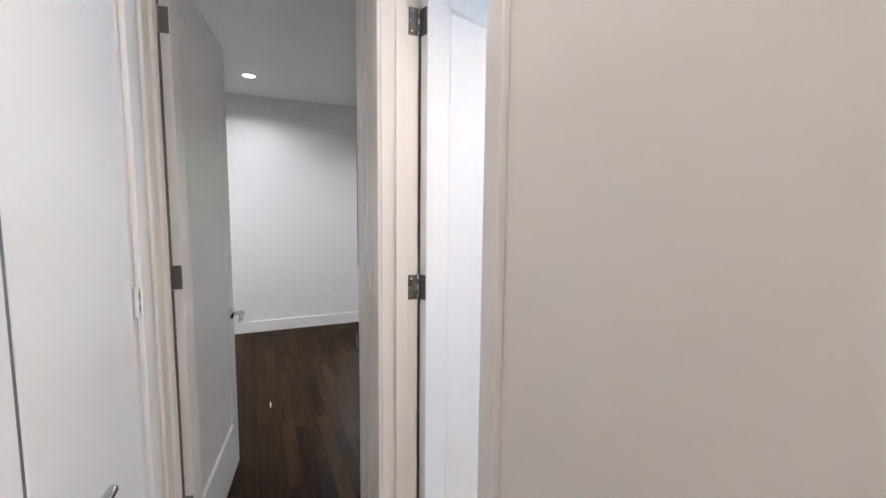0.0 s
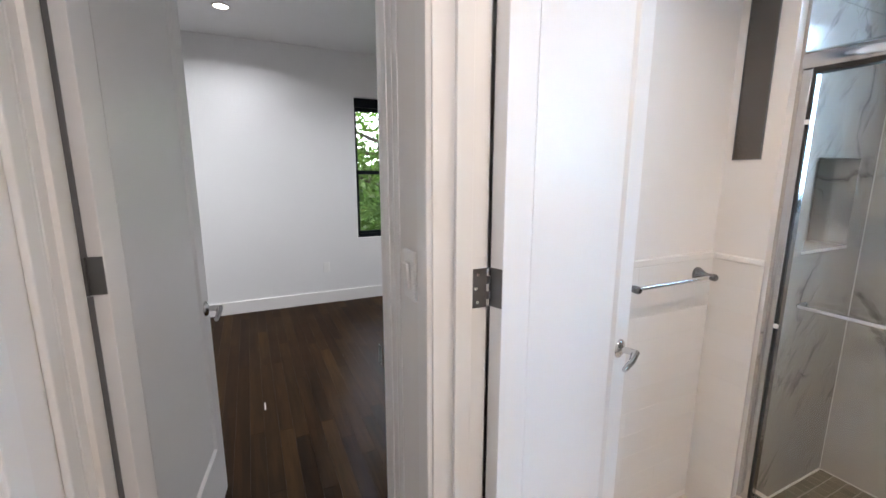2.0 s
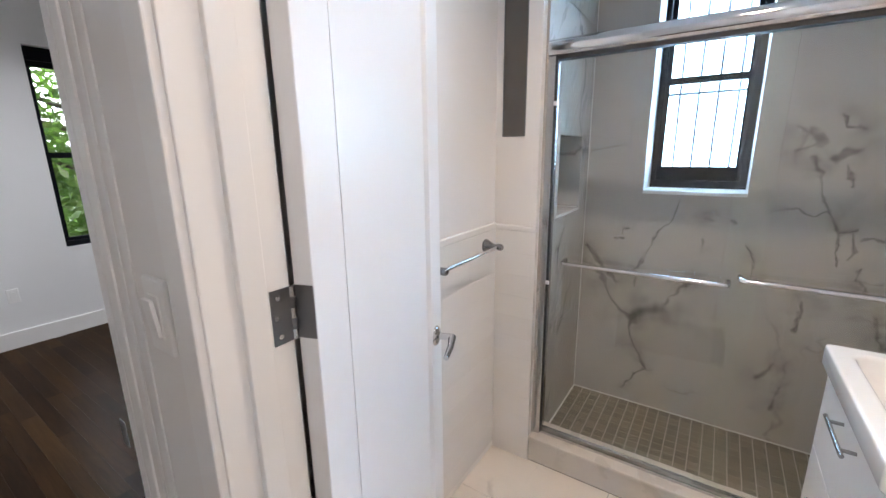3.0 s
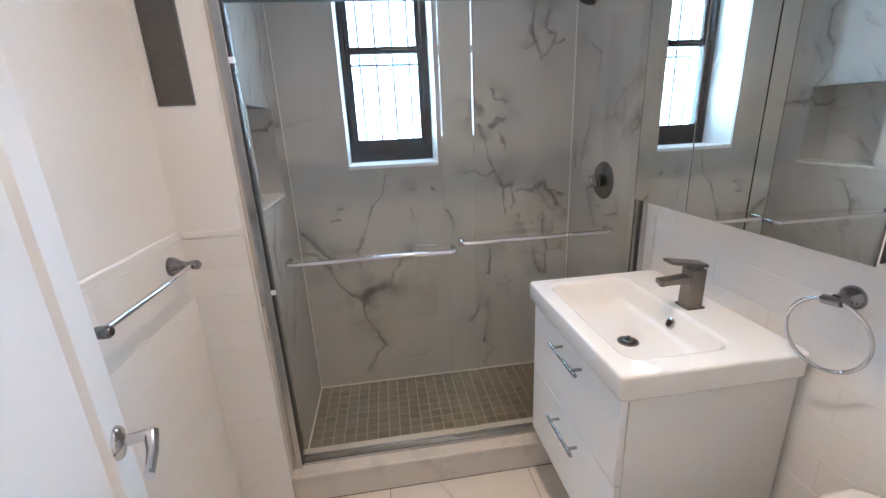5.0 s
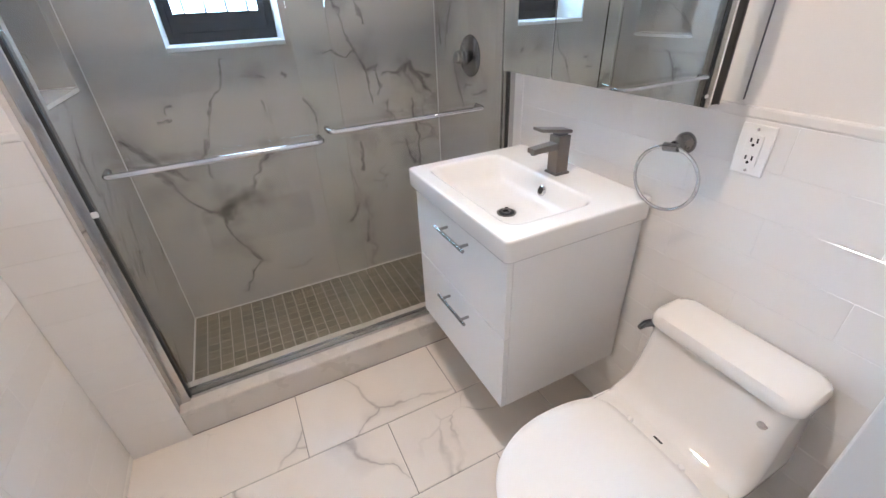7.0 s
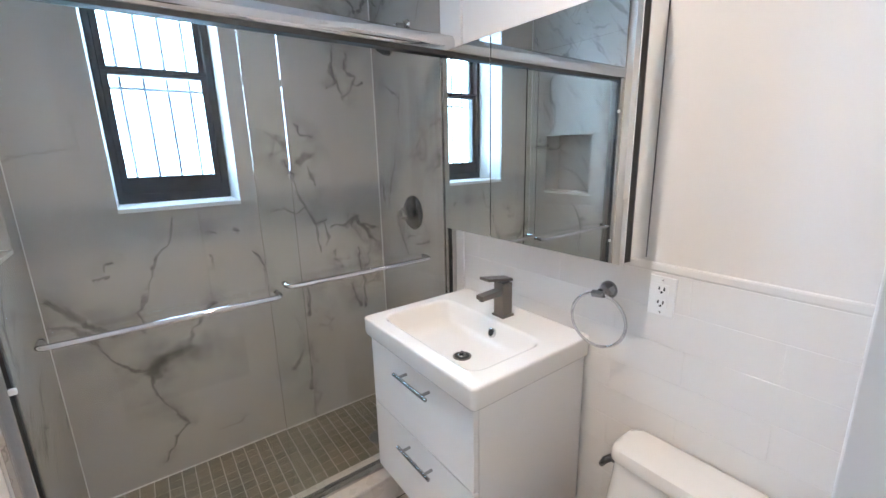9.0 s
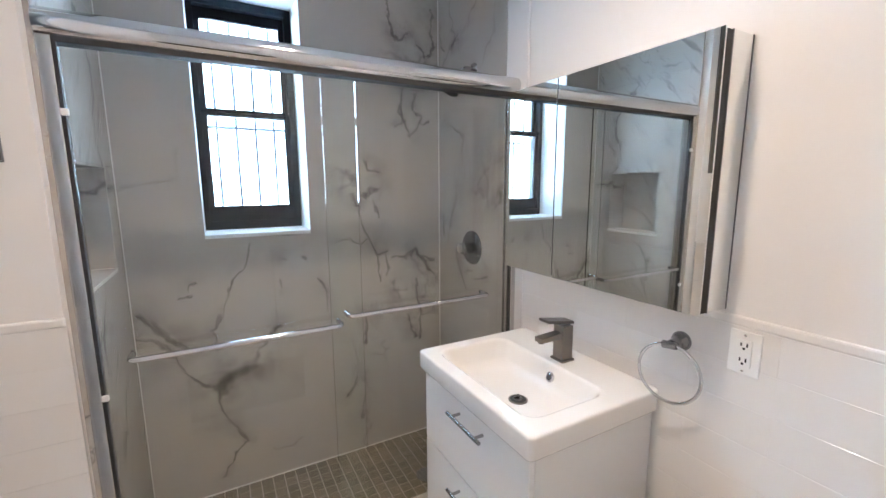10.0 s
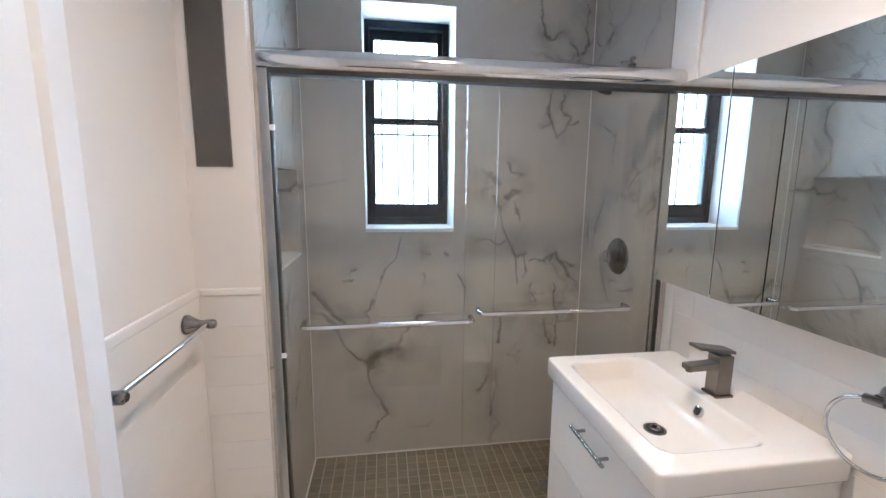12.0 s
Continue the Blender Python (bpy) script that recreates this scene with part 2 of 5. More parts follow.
# thin slanting lines round the valve
crack(SOUTHSLAB, near, valve_side, [(2.68, 1.802), (2.53, 1.716), (2.538, 1.595)], 0.0090)
crack(SOUTHSLAB, near, valve_side, [(2.588, 1.427), (2.649, 1.306), (2.677, 1.181)], 0.0120)
crack(SOUTHSLAB, near, valve_side, [(2.731, 1.299), (2.728, 1.205)], 0.0140)
crack(SOUTHSLAB, near, valve_side, [(2.603, 1.132), (2.548, 1.024), (2.503, 0.946)], 0.0120)
crack(SOUTHSLAB, near, valve_side, [(2.497, 1.036), (2.433, 1.056)], 0.0110)
crack(SOUTHSLAB, near, valve_side, [(2.77, 2.26), (2.716, 2.171)], 0.0130)
crack(SOUTHSLAB, near, valve_side, [(2.19, 1.60), (2.34, 1.538), (2.376, 1.475)], 0.0120)
crack(SOUTHSLAB, near, valve_side, [(2.194, 1.443), (2.242, 1.368)], 0.0120)
crack(SOUTHSLAB, near, valve_side, [(2.636, 2.175), (2.542, 2.21), (2.489, 2.229)], 0.0090)
crack(SOUTHSLAB, near, valve_side, [(2.419, 1.011), (2.309, 1.047)], 0.0110)
finish_cracks(SOUTHSLAB, near, (0.16, 0.15, 0.14))

# short slanting streaks on the side slabs
mp = SLAB.node_tree.nodes.new("ShaderNodeMapping")
mp.vector_type = "TEXTURE"
mp.inputs["Rotation"].default_value = (0, radians(38), 0)
mp.inputs["Scale"].default_value = (0.045, 0.045, 0.20)
link(SLAB, coords(SLAB, shift=False), mp.inputs["Vector"])
streak = ramp(SLAB, noise_fac(SLAB, mp.outputs[0], 1.0, 4, 0.55, 0.5), [(0.55, grey(0)), (0.70, grey(0.55))])
area = ramp(SLAB, noise_fac(SLAB, coords(SLAB, shift=False), 2.6, 2), [(0.38, grey(0)), (0.52, grey(1))])
link(SLAB, mix(SLAB, calc(SLAB, "MULTIPLY", streak, area), shader(SLAB).inputs["Base Color"].links[0].from_socket, (0.12, 0.115, 0.11)), shader(SLAB).inputs["Base Color"])

FLOORTILE = marble("polished_marble_tile", (0.78, 0.72, 0.65), (0.72, 0.66, 0.59), (0.26, 0.21, 0.18), 0.14, 1.25, 0.55, True, 9.0, 0.51, 0.3, 0.38)
shader(FLOORTILE).inputs["Specular IOR Level"].default_value = 0.3
SILL = marble("marble_sill", (0.74, 0.71, 0.67), (0.68, 0.65, 0.61), (0.45, 0.42, 0.39), 0.2, 1.2, 0.4, False, 5.0, 0.46)
CURBSTONE = marble("honed_curb_stone", (0.66, 0.615, 0.56), (0.60, 0.56, 0.51), (0.40, 0.37, 0.34), 0.28, 1.2, 0.18, False, 5.0, 0.5)
GROUT = paint("white_grout", (0.70, 0.68, 0.65), 0.8, 0.2)
TILEGROUT = paint("tile_grout", (0.77, 0.745, 0.715), 0.6, 0.1)
DARKGROUT = paint("grey_grout", (0.17, 0.145, 0.125), 0.85, 0.2)
MGROUT = paint("mosaic_grout", (0.45, 0.41, 0.35), 0.85, 0.2)
CHROME = metal("chrome", (0.62, 0.62, 0.63), 0.08)
DARKCHROME = metal("smoky_chrome", (0.27, 0.27, 0.28), 0.12)
SATIN = metal("satin_chrome", (0.60, 0.59, 0.58), 0.18, (1, 1, 0.05))
STEEL = metal("brushed_steel", (0.34, 0.33, 0.325), 0.16, (0.05, 1, 1))
NICKEL = metal("brushed_gunmetal", (0.215, 0.193, 0.172), 0.29, (1, 1, 0.04))
HINGE = metal("dark_nickel", (0.20, 0.20, 0.205), 0.34, (1, 1, 0.05))
CERAMIC = material("glazed_ceramic", (0.84, 0.82, 0.79), 0.07, Coat_Weight=0.5, Coat_Roughness=0.03)
LACQUER = paint("white_lacquer", (0.82, 0.81, 0.79), 0.22, 0.01, 0.01)
PLASTIC = material("white_plastic", (0.82, 0.81, 0.79), 0.3)
BLACK = paint("black_window_paint", (0.006, 0.007, 0.010), 0.5, 0.05)
shader(BLACK).inputs["Specular IOR Level"].default_value = 0.1
DARK = material("dark_slot", (0.02, 0.02, 0.02), 0.6)
# dark grey for mirror edges and for strips painting shade into door gaps
SHADE_EDGE = material("shade_and_edge_grey", (0.12, 0.12, 0.125), 0.4)
MIRROR = material("mirror", (0.86, 0.88, 0.87), 0.0, 1.0)
REVEAL = paint("window_reveal_paint", (0.82, 0.82, 0.82), 0.4)
IRON = material("painted_iron", (0.22, 0.24, 0.27), 0.5)

WALLTILE = material("white_glazed_tile", (0.80, 0.775, 0.745), 0.1)
v = coords(WALLTILE)
link(WALLTILE, ramp(WALLTILE, noise_fac(WALLTILE, v, 0.4, 1), [(0.3, (0.79, 0.765, 0.735)), (0.7, (0.81, 0.79, 0.765))]), shader(WALLTILE).inputs["Base Color"])
bump(WALLTILE, noise_fac(WALLTILE, v, 11, 1), 0.04, 0.004)

MOSAIC = material("taupe_mosaic", (0.22, 0.19, 0.15), 0.3)
v = coords(MOSAIC)
info = MOSAIC.node_tree.nodes.new("ShaderNodeObjectInfo")
tone = ramp(MOSAIC, info.outputs["Random"], [(0.0, (0.150, 0.125, 0.085)), (0.5, (0.185, 0.156, 0.108)), (1.0, (0.225, 0.190, 0.136))])
streak = ramp(MOSAIC, noise_fac(MOSAIC, v, 45, 4), [(0.3, grey(0.78)), (0.7, grey(1.0))])
link(MOSAIC, mix(MOSAIC, 1.0, tone, streak, "MULTIPLY"), shader(MOSAIC).inputs["Base Color"])

WOOD = material("dark_oak_board", (0.09, 0.045, 0.025), 0.36, Specular_IOR_Level=0.05)
v = coords(WOOD, (22, 1.3, 22))
info = WOOD.node_tree.nodes.new("ShaderNodeObjectInfo")
tone = ramp(WOOD, info.outputs["Random"], [(0.0, (0.020, 0.0092, 0.0034)), (0.45, (0.027, 0.0125, 0.0044)), (0.85, (0.034, 0.0165, 0.0054)), (1.0, (0.044, 0.022, 0.0075))])
grain = ramp(WOOD, noise_fac(WOOD, v, 2.2, 6, 0.6, 1.2), [(0.3, grey(0.55)), (0.7, grey(1.0))])
streaks = ramp(WOOD, noise_fac(WOOD, coords(WOOD, (7, 0.5, 7)), 1.5, 3, 0.5, 0.4), [(0.3, grey(0.55)), (0.7, grey(1.4))])
link(WOOD, mix(WOOD, 1.0, mix(WOOD, 1.0, tone, grain, "MULTIPLY"), streaks, "MULTIPLY"), shader(WOOD).inputs["Base Color"])
w = coords(WOOD, shift=False)
link(WOOD, ramp(WOOD, noise_fac(WOOD, w, 2.5, 5), [(0.2, grey(0.38)), (0.8, grey(0.48))]), shader(WOOD).inputs["Roughness"])
bump(WOOD, noise_fac(WOOD, v, 4, 4), 0.05, 0.002)

VENT = material("grey_perforated_metal", (0.13, 0.115, 0.10), 0.45, 0.4)
v = coords(VENT, shift=False)
holes = []
for axis in "YZ":
    wave = node(VENT, "ShaderNodeTexWave", Scale=62.0)
    wave.bands_direction = axis
    link(VENT, v, wave.inputs["Vector"])
    holes.append(wave.outputs["Fac"])
holes = calc(VENT, "MULTIPLY", *holes)
link(VENT, ramp(VENT, holes, [(0.35, (0.135, 0.12, 0.104)), (0.6, (0.03, 0.027, 0.024))]), shader(VENT).inputs["Base Color"])
bump(VENT, calc(VENT, "SUBTRACT", 1.0, holes), 0.3, 0.002)

GLASS = material("shower_glass", (0.955, 0.985, 0.97), 0.0, IOR=1.39, Transmission_Weight=1.0)
PANE = material("window_glass", (1, 1, 1), 0.0, IOR=1.2, Transmission_Weight=1.0)
BARK = paint("bark", (0.10, 0.075, 0.05), 0.9, 0.6, 0.4)
LEAF = material("leaf", (0.07, 0.12, 0.025), 0.45, Transmission_Weight=0.0)
geo = LEAF.node_tree.nodes.new("ShaderNodeNewGeometry")
link(LEAF, ramp(LEAF, geo.outputs["Random Per Island"], [(0.0, (0.035, 0.075, 0.015)), (0.6, (0.075, 0.135, 0.028)), (1.0, (0.12, 0.18, 0.04))]), shader(LEAF).inputs["Base Color"])
trans = node(LEAF, "ShaderNodeBsdfTranslucent", Color=(0.16, 0.30, 0.04, 1))
both = node(LEAF, "ShaderNodeMixShader", Fac=0.4)
link(LEAF, shader(LEAF).outputs[0], both.inputs[1])
link(LEAF, trans.outputs[0], both.inputs[2])
link(LEAF, both.outputs[0], LEAF.node_tree.nodes["Material Output"].inputs["Surface"])
GRASS = paint("lawn", (0.06, 0.10, 0.03), 0.9, 0.5, 0.4)


def glow(name, colour, strength):
    m = material(name, (0.8, 0.8, 0.8), 0.5)
    shader(m).inputs["Emission Color"].default_value = (*colour, 1)
    shader(m).inputs["Emission Strength"].default_value = strength
    return m


SKYCARD = glow("bright_sky", (0.44, 0.72, 1.0), SKY_GLOW)
GARDENSKY = glow("garden_sky", (0.80, 0.90, 1.0), GARDEN_GLOW)
LAMPFACE = glow("lamp_face", (1.0, 0.88, 0.72), 12.0)


# ---- mesh helpers ----
def box(bm, x0, y0, z0, x1, y1, z1, bevel=0.0, seg=2):
    b = bmesh.new()
    bmesh.ops.create_cube(b, size=1)
    for p in b.verts:
        p.co = ((x0 + x1) / 2 + p.co.x * (x1 - x0), (y0 + y1) / 2 + p.co.y * (y1 - y0), (z0 + z1) / 2 + p.co.z * (z1 - z0))
    if bevel:
        bmesh.ops.bevel(b, geom=b.edges[:], offset=bevel, segments=seg, profile=0.5, affect="EDGES", clamp_overlap=True)
    me = bpy.data.meshes.new("tmp")
    b.to_mesh(me)
    b.free()
    bm.from_mesh(me)
    bpy.data.meshes.remove(me)
    return bm


def boxes(*items):
    bm = bmesh.new()
    for it in items:
        box(bm, *it)
    return bm


def tube(bm, points, radius, sides=16, caps=True):
    """A round bar along the points, with rounded corners left to the points given."""
    pts = [Vector(p) for p in points]
    rings = []
    up = None
    for i, p in enumerate(pts):
        d = (pts[min(i + 1, len(pts) - 1)] - pts[max(i - 1, 0)]).normalized()
        if up is None:
            up = d.orthogonal().normalized()
        up = (up - d * up.dot(d)).normalized()
        side = d.cross(up)
        r = radius[i] if isinstance(radius, (list, tuple)) else radius
        rings.append([bm.verts.new(p + r * (math.cos(a) * up + math.sin(a) * side)) for a in (2 * math.pi * k / sides for k in range(sides))])
    for a, b in zip(rings, rings[1:]):
        for k in range(sides):
            bm.faces.new((a[k], a[(k + 1) % sides], b[(k + 1) % sides], b[k]))
    if caps:
        bm.faces.new(rings[0][::-1])
        bm.faces.new(rings[-1])
    for f in bm.faces:
        f.smooth = True
    return bm


def lathe(bm, profile, m, sides=32):
    """Turns (radius, height) pairs round the local z of the pose m."""
    rings = [[bm.verts.new(m @ Vector((r * math.cos(a), r * math.sin(a), h))) for a in (2 * math.pi * k / sides for k in range(sides))] for r, h in profile]
    for a, b in zip(rings, rings[1:]):
        for k in range(sides):
            f = bm.faces.new((a[k], a[(k + 1) % sides], b[(k + 1) % sides], b[k]))
            f.smooth = True
    bm.faces.new(rings[0][::-1])
    bm.faces.new(rings[-1])
    return bm


def arc(centre, r, a0, a1, u, w, n=8):
    """Points on an arc in the plane of u and w."""
    c, u, w = Vector(centre), Vector(u), Vector(w)
    return [c + r * (math.cos(radians(a0 + (a1 - a0) * k / n)) * u + math.sin(radians(a0 + (a1 - a0) * k / n)) * w) for k in range(n + 1)]


def mesh_from(name, bm, mat, smooth=False):
    bmesh.ops.recalc_face_normals(bm, faces=bm.faces[:])
    for e in bm.edges:
        if len(e.link_faces) == 2 and e.calc_face_angle(0.0) > radians(48):
            e.smooth = False
    me = bpy.data.meshes.new(name)
    bm.to_mesh(me)
    bm.free()
    me.materials.append(mat)
    if smooth:
        for f in me.polygons:
            f.use_smooth = True
    return me


SPACE = {}


def thing(name, label, category, m=None, group="", base=None):
    """An Empty that holds a thing's parts. m: parts are in its own space; base: parts are in world metres."""
    ob = new(name)
    ob.empty_display_size = 0.05
    ob.matrix_basis = m if m is not None else Matrix.Translation(base or (0, 0, 0))
    SPACE[ob.name] = Matrix() if m is not None else ob.matrix_basis.inverted()
    return tagged(ob, label, category, group)


def part(name, bm, mat, parent, label="", smooth=False):
    ob = new(name, mesh_from(name, bm, mat, smooth))
    ob.parent = parent
    ob.matrix_parent_inverse = SPACE.get(parent.name, Matrix())
    if label:
        ob["label"] = label
    return ob


def setting(name, bm, mat, label, category):
    return tagged(new(name, mesh_from(name, bm, mat)), label, category, kind="structure")


# ---- plan ----
HALL_W, HALL_E = -0.07, 0.637
BATH_W, BATH_E, BATH_S, BATH_N = 0.765, 2.781, 0.15, 1.820
JOG, SHOWER_N, SHOWER_S, SHOWER_Z, CURB_Z = 2.052, 1.612, 0.163, 0.035, 0.131
BED_S, BED_SE, BED_N, BED_W, BED_E, BED_Z = 2.06, 1.917, 5.52, -1.5, 3.2, 2.79
DOOR_S, DOOR_N, DOOR_TOP = 0.815, 1.532, 2.40
CEIL = 2.62
WIN = (0.875, 1.322, 1.265, 2.333)
BWIN = (1.423, 2.33, 0.735, 2.325)
NICHE = (2.28, 2.645, 1.175, 1.556)
NICHE_BACK = 1.752


def build_structure():
    # floors
    setting("ground", boxes((-60, -60, -0.60, 60, 80, -0.5)), GRASS, "green lawn outside the windows", "ground")
    hall = setting("floor_hall", boxes((-0.3, -1.75, -0.3, HALL_E, 1.90, -0.012)), DARK, "dark oak strip floor of the hall", "floor")
    bed = setting("floor_bedroom", boxes((BED_W - 0.1, 1.90, -0.3, BED_E + 0.1, BED_N + 0.1, -0.012)), DARK, "dark oak strip floor of the bedroom", "floor")
    bath = setting("floor_bathroom", boxes((HALL_E, -0.05, -0.3, 2.95, 1.83, -0.003)), DARKGROUT, "polished marble tile floor of the bathroom", "floor")
    shower = setting("floor_shower", boxes((2.19, 0.05, -0.01, 2.95, 1.75, SHOWER_Z - 0.0010)), MGROUT, "taupe square mosaic shower floor with light grout", "floor")
    # ceilings
    setting("ceiling_hall", boxes((-0.3, -1.75, CEIL, HALL_E + 0.06, 1.90, CEIL + 0.1)), CEILING, "white hall ceiling", "ceiling")
    setting("ceiling_bathroom", boxes((HALL_E + 0.06, -0.05, CEIL, 3.14, 1.90, CEIL + 0.1)), CEILING, "white bathroom ceiling", "ceiling")
    setting("ceiling_bedroom", boxes((BED_W - 0.1, 1.90, BED_Z, BED_E + 0.1, BED_N + 0.2, BED_Z + 0.1)), CEILING, "white bedroom ceiling in shade", "ceiling")
    # hall
    setting("wall_hall_west", boxes((-0.19, -1.6, -0.3, HALL_W, 0.305, CEIL), (-0.19, 1.497, -0.3, HALL_W, 1.90, CEIL), (-0.19, 0.305, DOOR_TOP, HALL_W, 1.497, CEIL), (-0.24, 0.2, -0.3, -0.192, 1.6, CEIL)), WALL, "white painted hall wall with closet doors", "wall")
    setting("wall_hall_south", boxes((-0.3, -1.75, -0.3, HALL_E + 0.1, -1.6, CEIL)), WALL, "white painted end wall of the hall", "wall")
    setting("wall_bathroom_west", boxes((HALL_E, -1.6, -0.3, 0.752, DOOR_S - 0.018, CEIL), (HALL_E, DOOR_N + 0.018, -0.3, BATH_W, BED_SE, CEIL), (HALL_E, DOOR_S - 0.018, DOOR_TOP + 0.018, BATH_W, DOOR_N + 0.018, CEIL)), WALL, "white painted wall between hall and bathroom", "wall")
    # bedroom
    setting("wall_bedroom_south", boxes((BED_W - 0.1, 1.90, -0.3, HALL_W - 0.01, BED_S, BED_Z), (HALL_W - 0.01, 1.905, DOOR_TOP + 0.018, HALL_E, BED_SE, BED_Z), (HALL_E, 1.87, CEIL + 0.1, BED_E, BED_SE, BED_Z + 0.1), (3.142, 1.8, -0.3, BED_E + 0.1, BED_SE, BED_Z)), BEDWALL, "white painted bedroom wall with the door", "wall")
    x0, x1, z0, z1 = BWIN
    setting("wall_bedroom_north", boxes((BED_W - 0.1, BED_N, -0.5, x0, BED_N + 0.2, BED_Z), (x1, BED_N, -0.5, BED_E + 0.1, BED_N + 0.2, BED_Z), (x0, BED_N, -0.5, x1, BED_N + 0.2, z0), (x0, BED_N, z1, x1, BED_N + 0.2, BED_Z)), BEDWALL, "white painted bedroom wall round a black window", "wall")
    setting("wall_bedroom_west", boxes((BED_W - 0.1, BED_S, -0.3, BED_W, BED_N, BED_Z)), BEDWALL, "white painted bedroom side wall", "wall")
    setting("wall_bedroom_east", boxes((BED_E, BED_SE, -0.3, BED_E + 0.1, BED_N, BED_Z)), BEDWALL, "white painted bedroom side wall", "wall")
    # bathroom
    wn = setting("wall_bathroom_north", boxes((BATH_W, BATH_N, -0.3, JOG, BED_SE, CEIL)), WALL, "white painted bathroom wall above white tile", "wall")
    a, b, c, d = NICHE
    wj = setting("wall_shower_north", boxes((JOG, SHOWER_N + 0.012, -0.3, a, BED_SE, CEIL), (b, SHOWER_N + 0.012, -0.3, 2.95, BED_SE, CEIL), (a, SHOWER_N + 0.012, -0.3, b, BED_SE, c), (a, SHOWER_N + 0.012, d, b, BED_SE, CEIL), (a, NICHE_BACK + 0.012, c, b, BED_SE, d)), WALL, "pipe chase wall beside the shower", "wall")
    ws = setting("wall_bathroom_south", boxes((BATH_W, 0.02, -0.3, 2.95, BATH_S, CEIL)), WALL, "white painted bathroom wall above white tile", "wall")
    y0, y1, z0, z1 = WIN
    we = setting("wall_shower_east", boxes((BATH_E + 0.012, 0.02, -0.5, 3.14, y0, CEIL), (BATH_E + 0.012, y1, -0.5, 3.14, BED_SE, CEIL), (BATH_E + 0.012, y0, -0.5, 3.14, y1, z0), (BATH_E + 0.012, y0, z1, 3.14, y1, CEIL)), REVEAL, "shower wall with a window opening", "wall")
    # curb
    curb = setting("shower_curb", boxes((JOG, BATH_S, 0, 2.20, SHOWER_N + 0.012, CURB_Z - 0.02, 0.002)), CURBSTONE, "low pale marble curb in front of the shower", "curb")
    cap = new("curb_cap", mesh_from("curb_cap", boxes((JOG - 0.006, BATH_S, CURB_Z - 0.02, 2.205, SHOWER_N + 0.01, CURB_Z, 0.005)), CURBSTONE))
    cap.parent = curb
    return dict(hall=hall, bed=bed, bath=bath, shower=shower, wn=wn, wj=wj, ws=ws, we=we)


S = build_structure()


def trim_and_casings():
    def trim(name, label, *items):
        return setting(name, boxes(*items), TRIM, label, "trim")
    # bathroom doorway: jamb boards with a stop, casings on both sides
    trim("trim_bath_jamb_north", "white door jamb of the bathroom doorway", (HALL_E - 0.004, DOOR_N, 0, BATH_W + 0.002, DOOR_N + 0.018, DOOR_TOP, 0.002), (HALL_E + 0.045, DOOR_N - 0.011, 0, HALL_E + 0.085, DOOR_N + 0.002, DOOR_TOP, 0.002))
    trim("trim_bath_jamb_south", "white door jamb of the bathroom doorway", (HALL_E - 0.004, DOOR_S - 0.018, 0, 0.757, DOOR_S, DOOR_TOP, 0.002), (HALL_E + 0.045, DOOR_S - 0.002, 0, HALL_E + 0.085, DOOR_S + 0.011, DOOR_TOP, 0.002))
    trim("trim_bath_head", "white head jamb of the bathroom doorway", (HALL_E - 0.004, DOOR_S - 0.018, DOOR_TOP, BATH_W + 0.002, DOOR_N + 0.018, DOOR_TOP + 0.018, 0.002))
    trim("trim_bath_casing_north", "flat white door casing", (HALL_E - 0.016, DOOR_N + 0.006, 0, HALL_E, DOOR_N + 0.062, DOOR_TOP + 0.07, 0.003))
    trim("trim_bath_casing_south", "flat white door casing", (HALL_E - 0.016, DOOR_S - 0.062, 0, HALL_E, DOOR_S - 0.006, DOOR_TOP + 0.07, 0.003))
    # bedroom doorway
    trim("trim_bed_jamb_west", "white door jamb of the bedroom doorway", (HALL_W - 0.002, 1.775, 0, HALL_W + 0.009, 1.929, DOOR_TOP, 0.002), (HALL_W + 0.008, 1.815, 0, HALL_W + 0.021, 1.870, DOOR_TOP, 0.002))
    trim("trim_bed_jamb_east", "white moulded door jamb of the bedroom doorway", (HALL_E - 0.003, 1.748, 0, HALL_E + 0.002, 1.770, DOOR_TOP, 0.0015), (HALL_E - 0.002, 1.792, 0, HALL_E + 0.002, 1.806, DOOR_TOP, 0.001), (HALL_E - 0.004, 1.835, 0, HALL_E + 0.002, 1.868, DOOR_TOP, 0.002), (HALL_E - 0.001, 1.885, 0, HALL_E + 0.002, BED_SE, DOOR_TOP, 0.001))
    trim("trim_bed_head", "white head jamb of the bedroom doorway", (HALL_W - 0.012, 1.908, DOOR_TOP, HALL_E, BED_SE, DOOR_TOP + 0.018, 0.002))
    trim("trim_bed_casing_west", "white door casing", (HALL_W - 0.002, 1.745, 0, HALL_W + 0.012, 1.762, DOOR_TOP + 0.07, 0.003), (HALL_W, 1.69, 0, HALL_W + 0.014, 1.744, DOOR_TOP + 0.07, 0.005))
    # dark strips between the hinges stand in for the shade beside the jamb
    setting("trim_bed_gap_shade", boxes(*[(HALL_W + 0.0085, 1.9295, a, HALL_W + 0.019, 1.935, b) for a, b in ((0.0, 0.283), (0.376, 1.201), (1.294, 2.118), (2.213, 2.37))]), SHADE_EDGE, "dark grey strip painting shade into the gap between bedroom jamb and door", "trim")
    # closet
    trim("trim_closet_casing_north", "white closet casing", (HALL_W, 1.50, 0, HALL_W + 0.016, 1.57, DOOR_TOP + 0.07, 0.004))
    trim("trim_closet_casing_south", "white closet casing", (HALL_W, 0.235, 0, HALL_W + 0.016, 0.302, DOOR_TOP + 0.07, 0.004))
